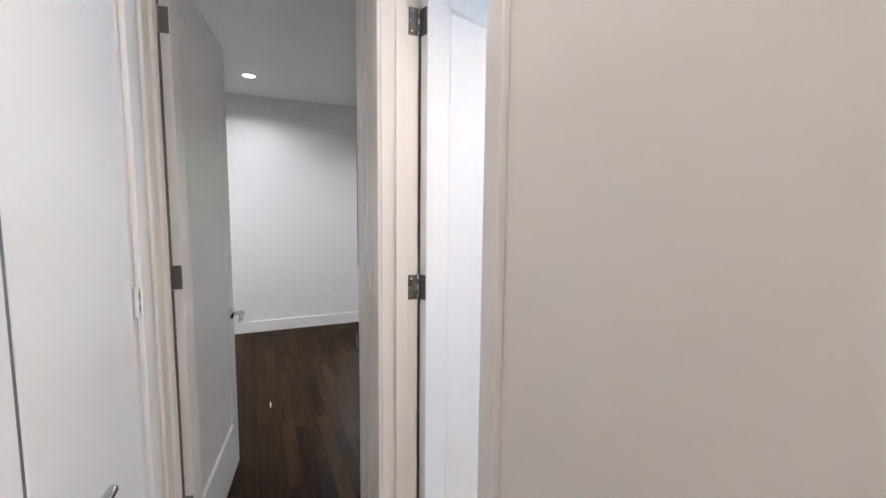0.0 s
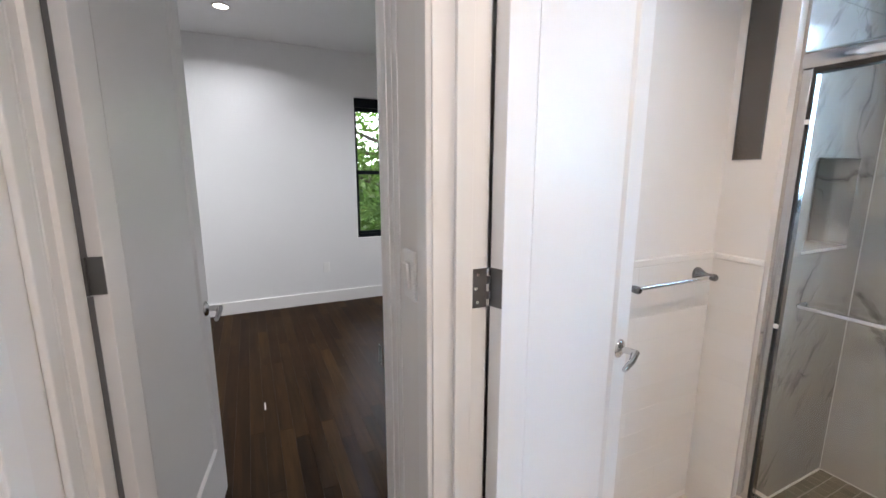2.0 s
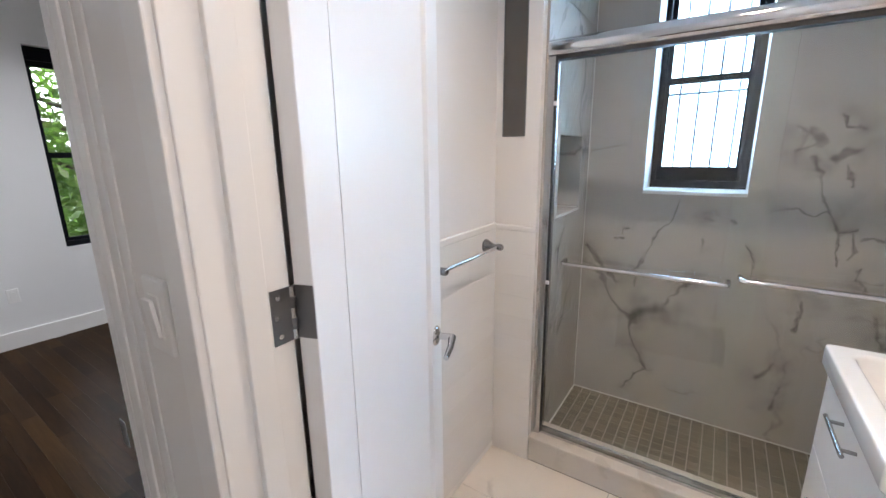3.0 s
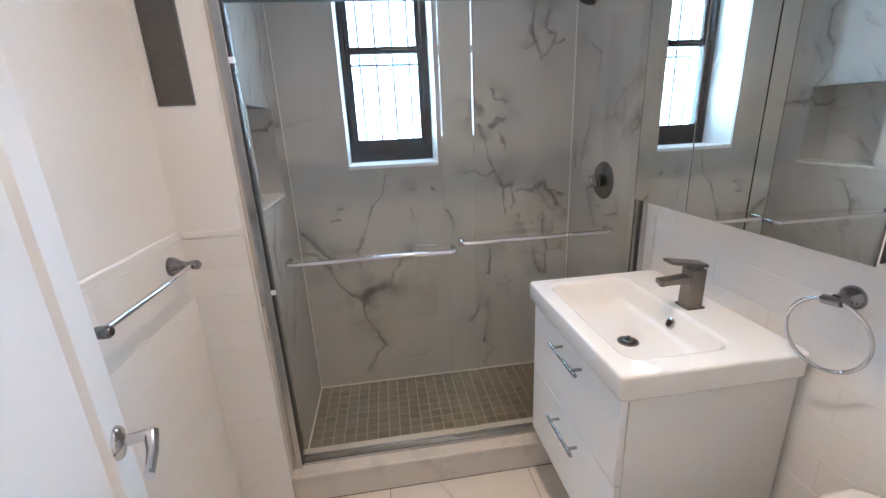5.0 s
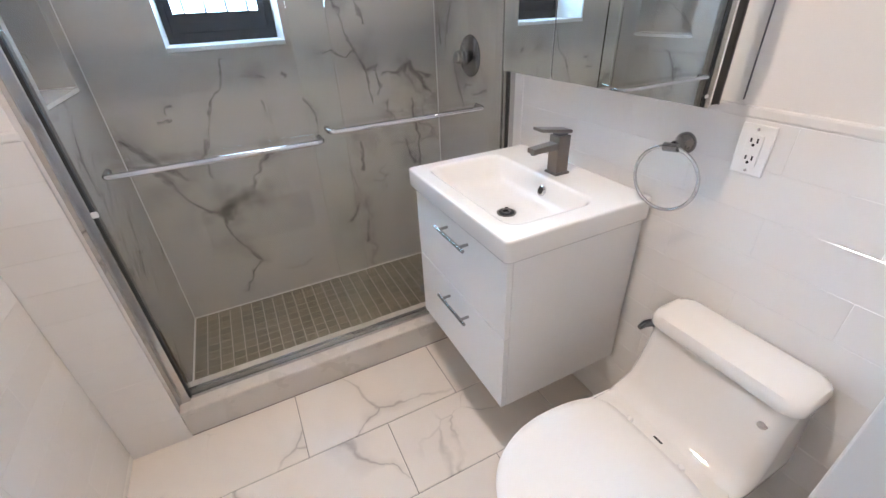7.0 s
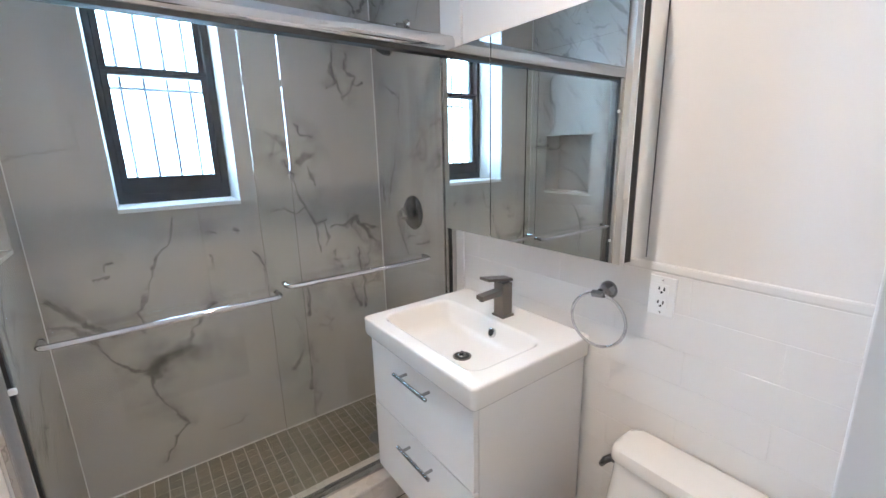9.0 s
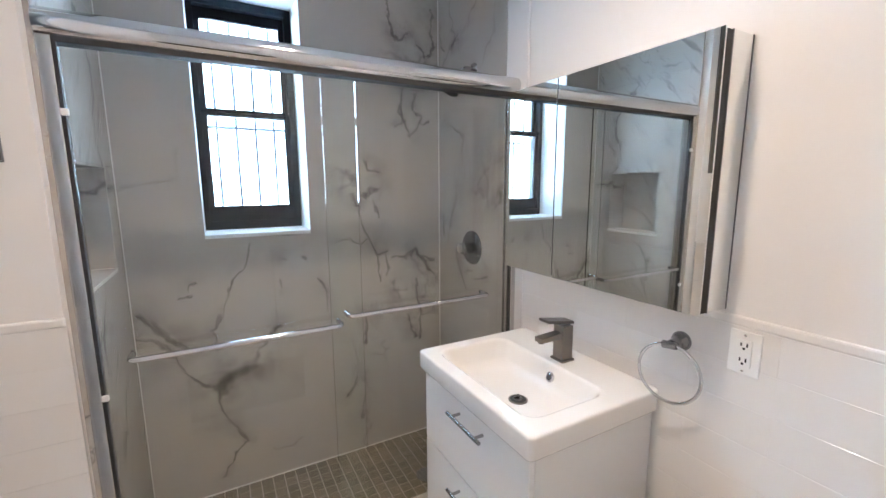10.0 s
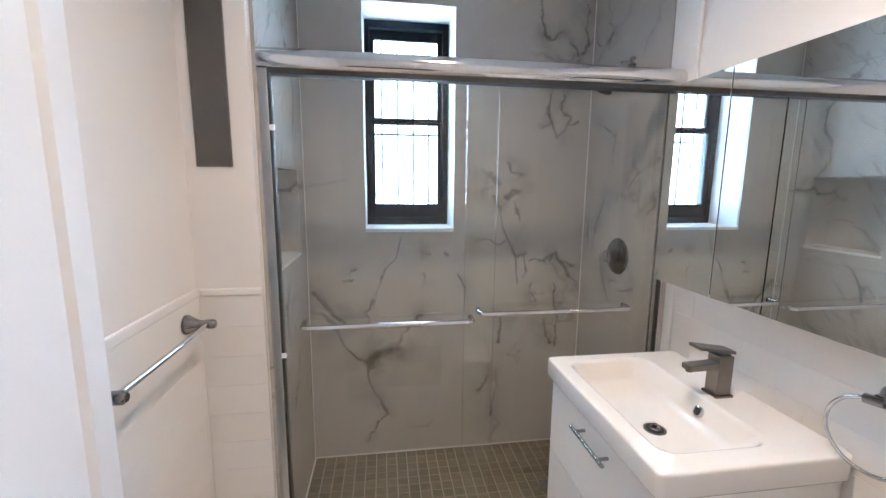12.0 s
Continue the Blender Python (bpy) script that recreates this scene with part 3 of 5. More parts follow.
    # bedroom skirting
    setting("baseboard_bedroom_north", boxes((BED_W, BED_N - 0.016, -0.01, BED_E, BED_N, 0.135, 0.004)), TRIM, "tall white skirting board", "baseboard")
    setting("baseboard_bedroom_west", boxes((BED_W, BED_S, -0.01, BED_W + 0.016, BED_N - 0.017, 0.135, 0.004)), TRIM, "tall white skirting board", "baseboard")
    setting("baseboard_bedroom_east", boxes((BED_E - 0.016, BED_S, -0.01, BED_E, BED_N - 0.017, 0.135, 0.004)), TRIM, "tall white skirting board", "baseboard")
    setting("baseboard_hall_east", boxes((HALL_E - 0.014, -1.6, -0.01, HALL_E, DOOR_S - 0.063, 0.135, 0.004)), TRIM, "tall white skirting board", "baseboard")
    # wainscot cap
    for name, b in (("trim_tile_cap_south", (BATH_W + 0.001, BATH_S, 1.1345, 2.045, BATH_S + 0.0112, 1.160, 0.006)), ("trim_tile_cap_north", (BATH_W + 0.001, BATH_N - 0.0115, 1.1345, JOG - 0.001, BATH_N, 1.166, 0.006)), ("trim_tile_cap_chase", (JOG - 0.0125, SHOWER_N + 0.006, 1.1345, JOG, BATH_N - 0.0126, 1.161, 0.006))):
        setting(name, boxes(b), WALLTILE, "rounded white tile cap", "trim")
    setting("trim_shower_edge", boxes((2.046, BATH_S, 0.132, 2.180, BATH_S + 0.012, CEIL, 0.004)), TRIM, "white strip beside the shower tile", "trim")


trim_and_casings()


# ---- doors ----
def shaker_leaf(width, height, thick, stile=0.105, bottom=0.20, recess=0.010, top=0.105):
    """A door leaf along local x from 0, its face at y = 0 and back at y = thick, with a sunk panel on both faces."""
    bm = bmesh.new()
    box(bm, 0, 0, 0, stile, thick, height, 0.002)
    box(bm, width - stile, 0, 0, width, thick, height, 0.002)
    box(bm, stile, 0, 0, width - stile, thick, bottom, 0.0)
    box(bm, stile, 0, height - top, width - stile, thick, height, 0.0)
    box(bm, stile, recess, bottom, width - stile, thick - recess, height - top)
    for y, s in ((0, 1), (thick, -1)):
        a = [Vector((x, y, z)) for x, z in ((stile, bottom), (width - stile, bottom), (width - stile, height - top), (stile, height - top))]
        inner = [Vector((x, y + s * (recess - 0.0001), z)) for x, z in ((stile + 0.013, bottom + 0.013), (width - stile - 0.013, bottom + 0.013), (width - stile - 0.013, height - top - 0.013), (stile + 0.013, height - top - 0.013))]
        va, vb = [bm.verts.new(p) for p in a], [bm.verts.new(p) for p in inner]
        for k in range(4):
            bm.faces.new((va[k], va[(k + 1) % 4], vb[(k + 1) % 4], vb[k]))
    return bm


def build_doors():
    # bathroom door, swung in towards the towel bar
    ang = 18.0
    bath = thing("bathroom_door", "white one-panel bathroom door standing open", "door", pose(0.772, DOOR_N + 0.003, 0.012, 0, 0, ang))
    bm = shaker_leaf(0.71, 2.375, 0.036, top=0.165)
    bmesh.ops.translate(bm, verts=bm.verts[:], vec=(0.004, -0.038, 0))
    leaf = part("leaf", bm, DOOR, bath)
    x, z = 0.71 - 0.062, 0.885
    for side, y0 in ((-1, -0.038), (1, -0.002)):
        m = Matrix.Translation((x, y0, z)) @ Euler((radians(90 if side < 0 else -90), 0, 0)).to_matrix().to_4x4()
        part("rose", lathe(bmesh.new(), [(0.033, 0), (0.033, 0.004), (0.028, 0.009), (0.014, 0.013), (0.011, 0.016)], m), CHROME, bath, "round chrome rose")
        if side < 0:
            part("neck", tube(bmesh.new(), [(x, y0 - 0.01, z), (x, y0 - 0.060, z)], 0.0115), CHROME, bath)
            bm = tube(bmesh.new(), [(x + 0.004, y0 - 0.056, z + 0.002), (x - 0.004, y0 - 0.056, z - 0.002), (x - 0.03, y0 - 0.057, z - 0.022), (x - 0.085, y0 - 0.058, z - 0.03)], [0.012, 0.0125, 0.0105, 0.0085], 12)
            part("lever", bm, CHROME, bath, "flat chrome lever")
    for z in (0.30, 1.218, 2.137):
        part("hinge_leaf", boxes((0.001, -0.0375, z - 0.045, 0.0035, -0.002, z + 0.045)), HINGE, bath, "square dark nickel hinge leaf")
        for k in range(5):
            part("hinge_knuckle", tube(bmesh.new(), [(-0.003, -0.001, z - 0.045 + 0.018 * k + 0.0006), (-0.003, -0.001, z - 0.045 + 0.018 * (k + 1) - 0.0006)], 0.0062, 12), HINGE if k % 2 else SATIN, bath)
    frame_leaf = thing("jamb_hinges", "dark nickel hinge leaves let into the bathroom jamb", "hinge", base=(0.745, DOOR_N, 0.3))
    for z in (0.312, 1.230, 2.149):
        leaf = part("hinge_leaf", boxes((0.730, DOOR_N - 0.002, z - 0.045, 0.768, DOOR_N + 0.001, z + 0.045)), HINGE, frame_leaf)
        for dz in (-0.032, 0.0, 0.032):
            part("screw", lathe(bmesh.new(), [(0.0042, 0), (0.0042, 0.0008), (0.002, 0.0012)], Matrix.Translation((0.742 if dz else 0.737, DOOR_N - 0.002, z + dz)) @ Euler((radians(90), 0, 0)).to_matrix().to_4x4(), 12), SATIN, leaf)
    # bedroom door, open into the room
    bed = thing("bedroom_door", "white one-panel bedroom door standing open", "door", pose(-0.058, 1.938, -0.002, 0, 0, 82.0))
    bm = shaker_leaf(0.847, 2.375, 0.036, bottom=0.272)
    bmesh.ops.translate(bm, verts=bm.verts[:], vec=(0.004, -0.036, 0))
    part("leaf", bm, DOOR, bed)
    x, z = 0.847 - 0.06, 0.915
    for side, y0 in ((-1, -0.036), (1, 0.0)):
        m = Matrix.Translation((x, y0, z)) @ Euler((radians(90 if side < 0 else -90), 0, 0)).to_matrix().to_4x4()
        part("rose", lathe(bmesh.new(), [(0.033, 0), (0.033, 0.004), (0.028, 0.009), (0.014, 0.013), (0.011, 0.016)], m), CHROME, bed, "round chrome rose")
        if side < 0:
            part("neck", tube(bmesh.new(), [(x, y0 - 0.01, z), (x, y0 - 0.060, z)], 0.0115), CHROME, bed)
            part("lever", tube(bmesh.new(), [(x + 0.004, y0 - 0.056, z + 0.002), (x - 0.004, y0 - 0.056, z - 0.002), (x - 0.03, y0 - 0.057, z - 0.018), (x - 0.085, y0 - 0.058, z - 0.024)], [0.012, 0.0125, 0.0105, 0.0085], 12), CHROME, bed, "flat chrome lever")
    for z in (0.332, 1.250, 2.169):
        part("hinge_leaf", boxes((0.0015, -0.034, z - 0.045, 0.0036, -0.001, z + 0.045)), HINGE, bed, "square dark nickel hinge leaf")
        part("hinge_knuckle", tube(bmesh.new(), [(-0.002, 0.003, z - 0.045), (-0.002, 0.003, z + 0.045)], 0.006, 12), HINGE, bed)
    # closet: two leaves that meet in a dark gap
    for name, y0, w, handle in (("closet_door", 0.908, 0.582, True), ("closet_door", 0.310, 0.586, False)):
        ob = thing(name, "white flush closet door, shut, with a lever" if handle else "white one-panel closet door, shut", "door", pose(HALL_W - 0.004, y0, 0.012, 0, 0, 90), "closet doors")
        part("leaf", boxes((0, 0, 0, w, 0.036, 2.375, 0.002)) if handle else shaker_leaf(w, 2.375, 0.036, 0.098), DOOR, ob)
        if handle:
            # added filler, coloured dark as the shade between the two leaves
            part("meeting_gap_shade", boxes((-0.0115, 0.002, 0.0, -0.0005, 0.030, 2.375)), SHADE_EDGE, ob, "dark grey filler painting shade into the gap between the leaves")
        if handle:
            x, z = 0.07, 0.972
            m = Matrix.Translation((x, 0, z)) @ Euler((radians(90), 0, 0)).to_matrix().to_4x4()
            part("rose", lathe(bmesh.new(), [(0.030, 0), (0.030, 0.004), (0.026, 0.009), (0.013, 0.013), (0.011, 0.016)], m), CHROME, ob, "round chrome rose")
            part("neck", tube(bmesh.new(), [(x, -0.01, z), (x, -0.050, z)], 0.0115), CHROME, ob)
            part("lever", tube(bmesh.new(), [(x - 0.004, -0.05, z), (x + 0.03, -0.051, z), (x + 0.09, -0.052, z - 0.006)], [0.012, 0.011, 0.009], 12), CHROME, ob, "flat chrome lever")
            for zz in (0.30, 1.238, 2.137):
                part("hinge_barrel", tube(bmesh.new(), [(w + 0.006, -0.008, zz - 0.042), (w + 0.006, -0.008, zz + 0.042)], 0.0075, 12), TRIM, ob, "hinge painted white")
                part("hinge_leaf", boxes((w + 0.004, -0.0225, zz - 0.042, w + 0.014, -0.017, zz + 0.042, 0.001)), TRIM, ob)
                # small dark blocks stand in for shade between the knuckles
                for lo, hi in ((-0.026, -0.008), (0.010, 0.030)):
                    part("knuckle_shade", boxes((w + 0.0015, -0.0162, zz + lo, w + 0.0045, -0.0152, zz + hi)), DARK, ob, "dark block for the shade in the hinge knuckle")


build_doors()


# ---- windows ----
def build_bath_window():
    y0, y1, z0, z1 = WIN
    x = 3.0
    win = tagged(thing("window_1", "black painted sash window in a white reveal", "window", base=(x, (y0 + y1) / 2, z0)), kind="structure")
    f0, f1, g0, g1 = 0.882, 1.322, 1.281, 2.326
    part("window_frame", boxes((x, y0 + 0.001, g0 - 0.01, x + 0.09, f0 + 0.026, g1 + 0.006, 0.002), (x, f1 - 0.026, g0 - 0.01, x + 0.09, y1 - 0.001, g1 + 0.006, 0.002), (x, f0 + 0.02, g1 - 0.03, x + 0.09, f1 - 0.02, g1 + 0.006, 0.002), (x, f0 + 0.02, g0 - 0.01, x + 0.09, f1 - 0.02, g0 + 0.03, 0.002)), BLACK, win)
    part("window_sill", boxes((2.774, y0 - 0.0, z0 - 0.012, x, y1, z0 + 0.006, 0.003)), REVEAL, win, "white window sill")
    for nm, xa, za, zb, bot in (("lower_sash", x + 0.012, g0 + 0.022, 1.840, 0.082), ("upper_sash", x + 0.042, 1.812, g1 - 0.022, 0.03)):
        s = part(nm, boxes((xa, f0 + 0.022, za, xa + 0.028, f0 + 0.050, zb, 0.003), (xa, f1 - 0.050, za, xa + 0.028, f1 - 0.022, zb, 0.003), (xa, f0 + 0.048, za, xa + 0.028, f1 - 0.048, za + bot, 0.003), (xa, f0 + 0.048, zb - (0.028 if bot > 0.05 else 0.055), xa + 0.028, f1 - 0.048, zb, 0.003)), BLACK, win)
        p = part("pane", boxes((xa + 0.012, f0 + 0.045, za + bot - 0.004, xa + 0.016, f1 - 0.045, zb - 0.024)), PANE, s)
        p.visible_shadow = False
    part("sash_stop", boxes((x + 0.002, f0 + 0.02, 1.827, x + 0.012, f1 - 0.02, 1.844, 0.003)), BLACK, win)
    bars = thing("window_guard", "pale iron guard bars outside the bathroom window", "window guard", base=(3.21, 1.1, 1.2))
    for k in range(6):
        yy = 0.868 + 0.092 * k
        part("bar", tube(bmesh.new(), [(3.21, yy, 1.15), (3.21, yy, 2.42)], 0.0075, 12), IRON, bars)
    for zz in (1.2, 1.78, 2.35):
        part("crossbar", boxes((3.196, 0.82, zz - 0.008, 3.2025, 1.38, zz + 0.008, 0.002)), IRON, bars)
    for yy in (0.82, 1.368):
        part("bracket", boxes((3.13, yy, 1.772, 3.1955, yy + 0.012, 1.788)), IRON, bars)


def build_bed_window():
    x0, x1, z0, z1 = BWIN
    y = BED_N + 0.06
    win = tagged(thing("window_2", "black metal double-hung window in the bedroom wall", "window", base=((x0 + x1) / 2, y, z0)), kind="structure")
    part("window_frame", boxes((x0, y, z0, x0 + 0.03, y + 0.08, z1, 0.002), (x1 - 0.03, y, z0, x1, y + 0.08, z1, 0.002), (x0 + 0.03, y, z1 - 0.10, x1 - 0.03, y + 0.08, z1, 0.002), (x0 + 0.03, y, z0, x1 - 0.03, y + 0.08, z0 + 0.045, 0.002)), BLACK, win)
    for nm, ya, za, zb in (("lower_sash", y + 0.01, z0 + 0.045, 1.52), ("upper_sash", y + 0.04, 1.475, z1 - 0.10)):
        s = part(nm, boxes((x0 + 0.03, ya, za, x0 + 0.045, ya + 0.028, zb), (x1 - 0.045, ya, za, x1 - 0.03, ya + 0.028, zb), (x0 + 0.045, ya, za, x1 - 0.045, ya + 0.028, za + 0.03), (x0 + 0.045, ya, zb - 0.042, x1 - 0.045, ya + 0.028, zb)), BLACK, win)
        p = part("pane", boxes((x0 + 0.04, ya + 0.012, za + 0.02, x1 - 0.04, ya + 0.016, zb - 0.03)), PANE, s)
        p.visible_shadow = False


build_bath_window()
build_bed_window()


# ---- outside ----
def build_outside():
    sky_bath = new("backdrop_bath", mesh_from("backdrop_bath", boxes((4.6, -1.2, -0.4, 4.62, 3.4, 4.2)), SKYCARD))
    tagged(sky_bath, "overcast bright daylight outside the bathroom window", "backdrop", kind="structure")
    sky_bed = new("backdrop_bedroom", mesh_from("backdrop_bedroom", boxes((-12, 16.0, 1.6, 16, 16.02, 11)), GARDENSKY))
    tagged(sky_bed, "bright sky behind the garden trees", "backdrop", kind="structure")
    rng = random.Random(4)
    for n, (tx, ty, h, spread, count) in enumerate(((2.9, 9.0, 4.8, 2.2, 15000), (5.2, 11.0, 5.5, 2.6, 9000), (1.2, 10.5, 4.0, 1.8, 7000))):
        tree = thing("garden_tree", "leafy green garden tree seen through the bedroom window", "tree", base=(tx, ty, -0.5), group="garden trees")
        bm = bmesh.new()
        tube(bm, [(tx, ty, -0.5), (tx + 0.05, ty, 0.8), (tx - 0.08, ty + 0.05, 2.0), (tx + 0.05, ty - 0.1, 3.4), (tx, ty, h)], [0.17, 0.13, 0.11, 0.07, 0.02], 10)
        ends = []
        for k in range(16):
            a, z = rng.uniform(0, 6.28), rng.uniform(0.5, h - 0.6)
            r = spread * rng.uniform(0.5, 1.0)
            e = (tx + r * math.cos(a), ty + r * math.sin(a), z + rng.uniform(0.2, 1.0))
            mid = ((tx + e[0]) / 2, (ty + e[1]) / 2, z + 0.35)
            tube(bm, [(tx, ty, z), mid, e], [0.05, 0.03, 0.008], 6)
            ends += [Vector(e), Vector(mid), (Vector(e) + Vector(mid)) / 2]
        for k in range(22):
            ends.append(Vector((tx + rng.uniform(-1, 1) * spread, ty + rng.uniform(-0.6, 0.6) * spread, rng.uniform(-0.3, 1.5))))
        part("trunk", bm, BARK, tree)
        verts, faces = [], []
        for k in range(count):
            c = rng.choice(ends) + Vector((rng.gauss(0, 0.32), rng.gauss(0, 0.32), rng.gauss(0, 0.28)))
            u = Vector((rng.gauss(0, 1), rng.gauss(0, 1), rng.gauss(0, 0.6))).normalized()
            w = u.cross(Vector((rng.gauss(0, 1), rng.gauss(0, 1), rng.gauss(0, 1)))).normalized()
            L, W = rng.uniform(0.06, 0.12), rng.uniform(0.025, 0.045)
            b = len(verts)
            verts += [c - u * L, c + w * W - u * 0.2 * L, c + u * L, c - w * W - u * 0.2 * L]
            faces.append((b, b + 1, b + 2, b + 3))
        me = bpy.data.meshes.new("crown")
        me.from_pydata([tuple(p) for p in verts], [], faces)
        me.materials.append(LEAF)
        crown = new("crown", me)
        crown.parent, crown.matrix_parent_inverse = tree, SPACE[tree.name]
        crown["kind"] = "stuff"


build_outside()


# ---- lamps ----
def downlight(x, y, z, power, size, kelvin_colour, label, spread=170):
    ob = thing("downlight", label, "ceiling light", pose(x, y, z), "recessed downlights")
    part("ring", lathe(bmesh.new(), [(size + 0.014, 0.0), (size + 0.014, -0.003), (size + 0.004, -0.006), (size, -0.003)], Matrix()), PLASTIC, ob)
    part("lens", lathe(bmesh.new(), [(size - 0.001, -0.001), (size - 0.001, -0.0035)], Matrix()), LAMPFACE, ob, "glowing lamp lens")
    d = bpy.data.lights.new("downlight_beam", "AREA")
    d.shape, d.size, d.energy, d.color = "DISK", size * 2, power, kelvin_colour
    d.spread = radians(spread)
    lamp = new("downlight_beam", d)
    lamp.matrix_world = pose(x, y, z - 0.012)
    return ob


WARM = (1.0, 0.84, 0.67)
downlight(1.38, 0.92, CEIL, BATH_LAMP, 0.055, WARM, "round recessed bathroom ceiling light, lit", 134)
downlight(0.55, 0.72, CEIL, HALL_LAMP, 0.05, (1.0, 0.93, 0.87), "round recessed hall ceiling light, lit")
downlight(0.50, -0.90, CEIL, HALL_LAMP, 0.05, (1.0, 0.93, 0.87), "round recessed hall ceiling light, lit")
# only the first is known; the other two are added to brighten the room
for x, y, share, spread in ((0.20, 4.72, 0.65, 150), (1.90, 4.10, 0.9, 140), (-1.20, 4.10, 1.45, 140)):
    downlight(x, y, BED_Z, BED_LAMP * share, 0.055, (0.91, 0.965, 1.0), "round recessed bedroom ceiling light, lit, two of three added unseen", spread)


# ---- shower ----
def build_shower():
    door = thing("shower_door", "frameless sliding glass shower door with a chrome frame", "shower door", base=(2.13, 0.9, CURB_Z))
    # round header
    prof = [(math.cos(radians(a)), math.sin(radians(a))) for a in range(0, 360, 15)]
    bm = bmesh.new()
    rings = [[bm.verts.new((2.118 + 0.036 * c, y, 1.873 + 0.035 * s)) for c, s in prof] for y in (SHOWER_S, SHOWER_N)]
    for k in range(len(prof)):
        f = bm.faces.new((rings[0][k], rings[0][(k + 1) % len(prof)], rings[1][(k + 1) % len(prof)], rings[1][k]))
        f.smooth = True
    bm.faces.new(rings[0])
    bm.faces.new(rings[1][::-1])
    part("header_rail", bm, CHROME, door, "thick round polished header rail")
    part("header_channel", boxes((2.100, SHOWER_S + 0.002, 1.829, 2.148, SHOWER_N - 0.002, 1.846, 0.002)), DARK, door)
    for y0, y1 in ((SHOWER_S, SHOWER_S + 0.024), (SHOWER_N - 0.030, SHOWER_N)):
        part("wall_jamb", boxes((2.092, y0, CURB_Z, 2.158, y1, 1.842, 0.003)), SATIN, door, "polished wall channel")
    part("bottom_track", boxes((2.104, SHOWER_S + 0.024, CURB_Z, 2.156, SHOWER_N - 0.03, CURB_Z + 0.006, 0.002), (2.104, SHOWER_S + 0.024, CURB_Z + 0.006, 2.108, SHOWER_N - 0.03, CURB_Z + 0.013, 0.001), (2.152, SHOWER_S + 0.024, CURB_Z + 0.006, 2.156, SHOWER_N - 0.03, CURB_Z + 0.013, 0.001)), SATIN, door)
    for y0, y1 in ((SHOWER_S + 0.0245, SHOWER_S + 0.031), (SHOWER_N - 0.037, SHOWER_N - 0.0305)):
        part("jamb_seal", boxes((2.096, y0, CURB_Z + 0.014, 2.109, y1, 1.829)), DARK, door, "black rubber seal")
    for nm, x, y0, y1 in (("front_panel", 2.114, 0.835, SHOWER_N - 0.033), ("rear_panel", 2.140, SHOWER_S + 0.026, 0.941)):
        g = part(nm, boxes((x, y0, CURB_Z + 0.008, x + 0.006, y1, 1.842)), GLASS, door, "clear glass panel")
        g.visible_shadow = False
        ha, hb = (1.508, 0.922) if nm == "front_panel" else (0.888, 0.305)
        z, so = (1.012, 0.052) if nm == "front_panel" else (1.030, 0.052)
        xs, r = x - so, 0.02
        pts = [(x - 0.001, ha, z), (xs + r, ha, z)] + arc((xs + r, ha - r, z), r, 90, 180, (1, 0, 0), (0, 1, 0), 5)[1:] + arc((xs + r, hb + r, z), r, 180, 270, (1, 0, 0), (0, 1, 0), 5) + [(x - 0.001, hb, z)]
        part("towel_handle", tube(bmesh.new(), pts, 0.0085), CHROME, g, "chrome towel bar handle")
        for yy in (ha, hb):
            part("handle_cap", lathe(bmesh.new(), [(0.0085, 0), (0.0085, 0.003), (0.006, 0.005)], Matrix.Translation((x + 0.006, yy, z)) @ Euler((0, radians(90), 0)).to_matrix().to_4x4(), 16), CHROME, g)
    part("bumper", boxes((2.084, SHOWER_N - 0.046, 1.655, 2.0955, SHOWER_N - 0.03, 1.672, 0.003)), PLASTIC, door, "small white rubber bumper")
    part("bumper", boxes((2.084, SHOWER_N - 0.046, 0.90, 2.0955, SHOWER_N - 0.03, 0.917, 0.003)), PLASTIC, door, "small white rubber bumper")
    # valve
    v = thing("shower_valve", "round chrome shower valve with a lever knob", "shower valve", base=(2.435, SHOWER_S, 1.172))
    m = Matrix.Translation((2.435, SHOWER_S, 1.172)) @ Euler((radians(-90), 0, 0)).to_matrix().to_4x4()
    part("plate", lathe(bmesh.new(), [(0.084, 0), (0.084, 0.004), (0.076, 0.012), (0.047, 0.017), (0.032, 0.02)], m, 40), DARKCHROME, v)
    part("collar", lathe(bmesh.new(), [(0.031, 0.018), (0.031, 0.034), (0.026, 0.038)], m), DARKCHROME, v)
    part("knob", lathe(bmesh.new(), [(0.018, 0.036), (0.026, 0.045), (0.028, 0.06), (0.022, 0.076), (0.008, 0.080)], m), CHROME, v)
    part("lever", tube(bmesh.new(), [(2.435, SHOWER_S + 0.062, 1.172), (2.40, SHOWER_S + 0.066, 1.165), (2.385, SHOWER_S + 0.068, 1.162)], [0.008, 0.007, 0.005], 10), CHROME, v)
    # shower head
    h = thing("wall_shower", "small chrome shower head on a wall arm", "shower", base=(2.43, SHOWER_S, 2.015))
    part("flange", lathe(bmesh.new(), [(0.028, 0), (0.026, 0.006), (0.012, 0.010)], Matrix.Translation((2.43, SHOWER_S, 2.015)) @ Euler((radians(-90), 0, 0)).to_matrix().to_4x4()), CHROME, h)
    part("arm", tube(bmesh.new(), [(2.43, SHOWER_S + 0.004, 2.015), (2.43, SHOWER_S + 0.045, 2.013), (2.43, SHOWER_S + 0.075, 1.997), (2.43, SHOWER_S + 0.098, 1.960)], 0.0105), CHROME, h)
    m = Matrix.Translation((2.43, SHOWER_S + 0.098, 1.960)) @ Euler((radians(-155), 0, 0)).to_matrix().to_4x4()
    part("head", lathe(bmesh.new(), [(0.012, 0), (0.014, 0.014), (0.030, 0.042), (0.038, 0.060), (0.038, 0.068)], m), CHROME, h)
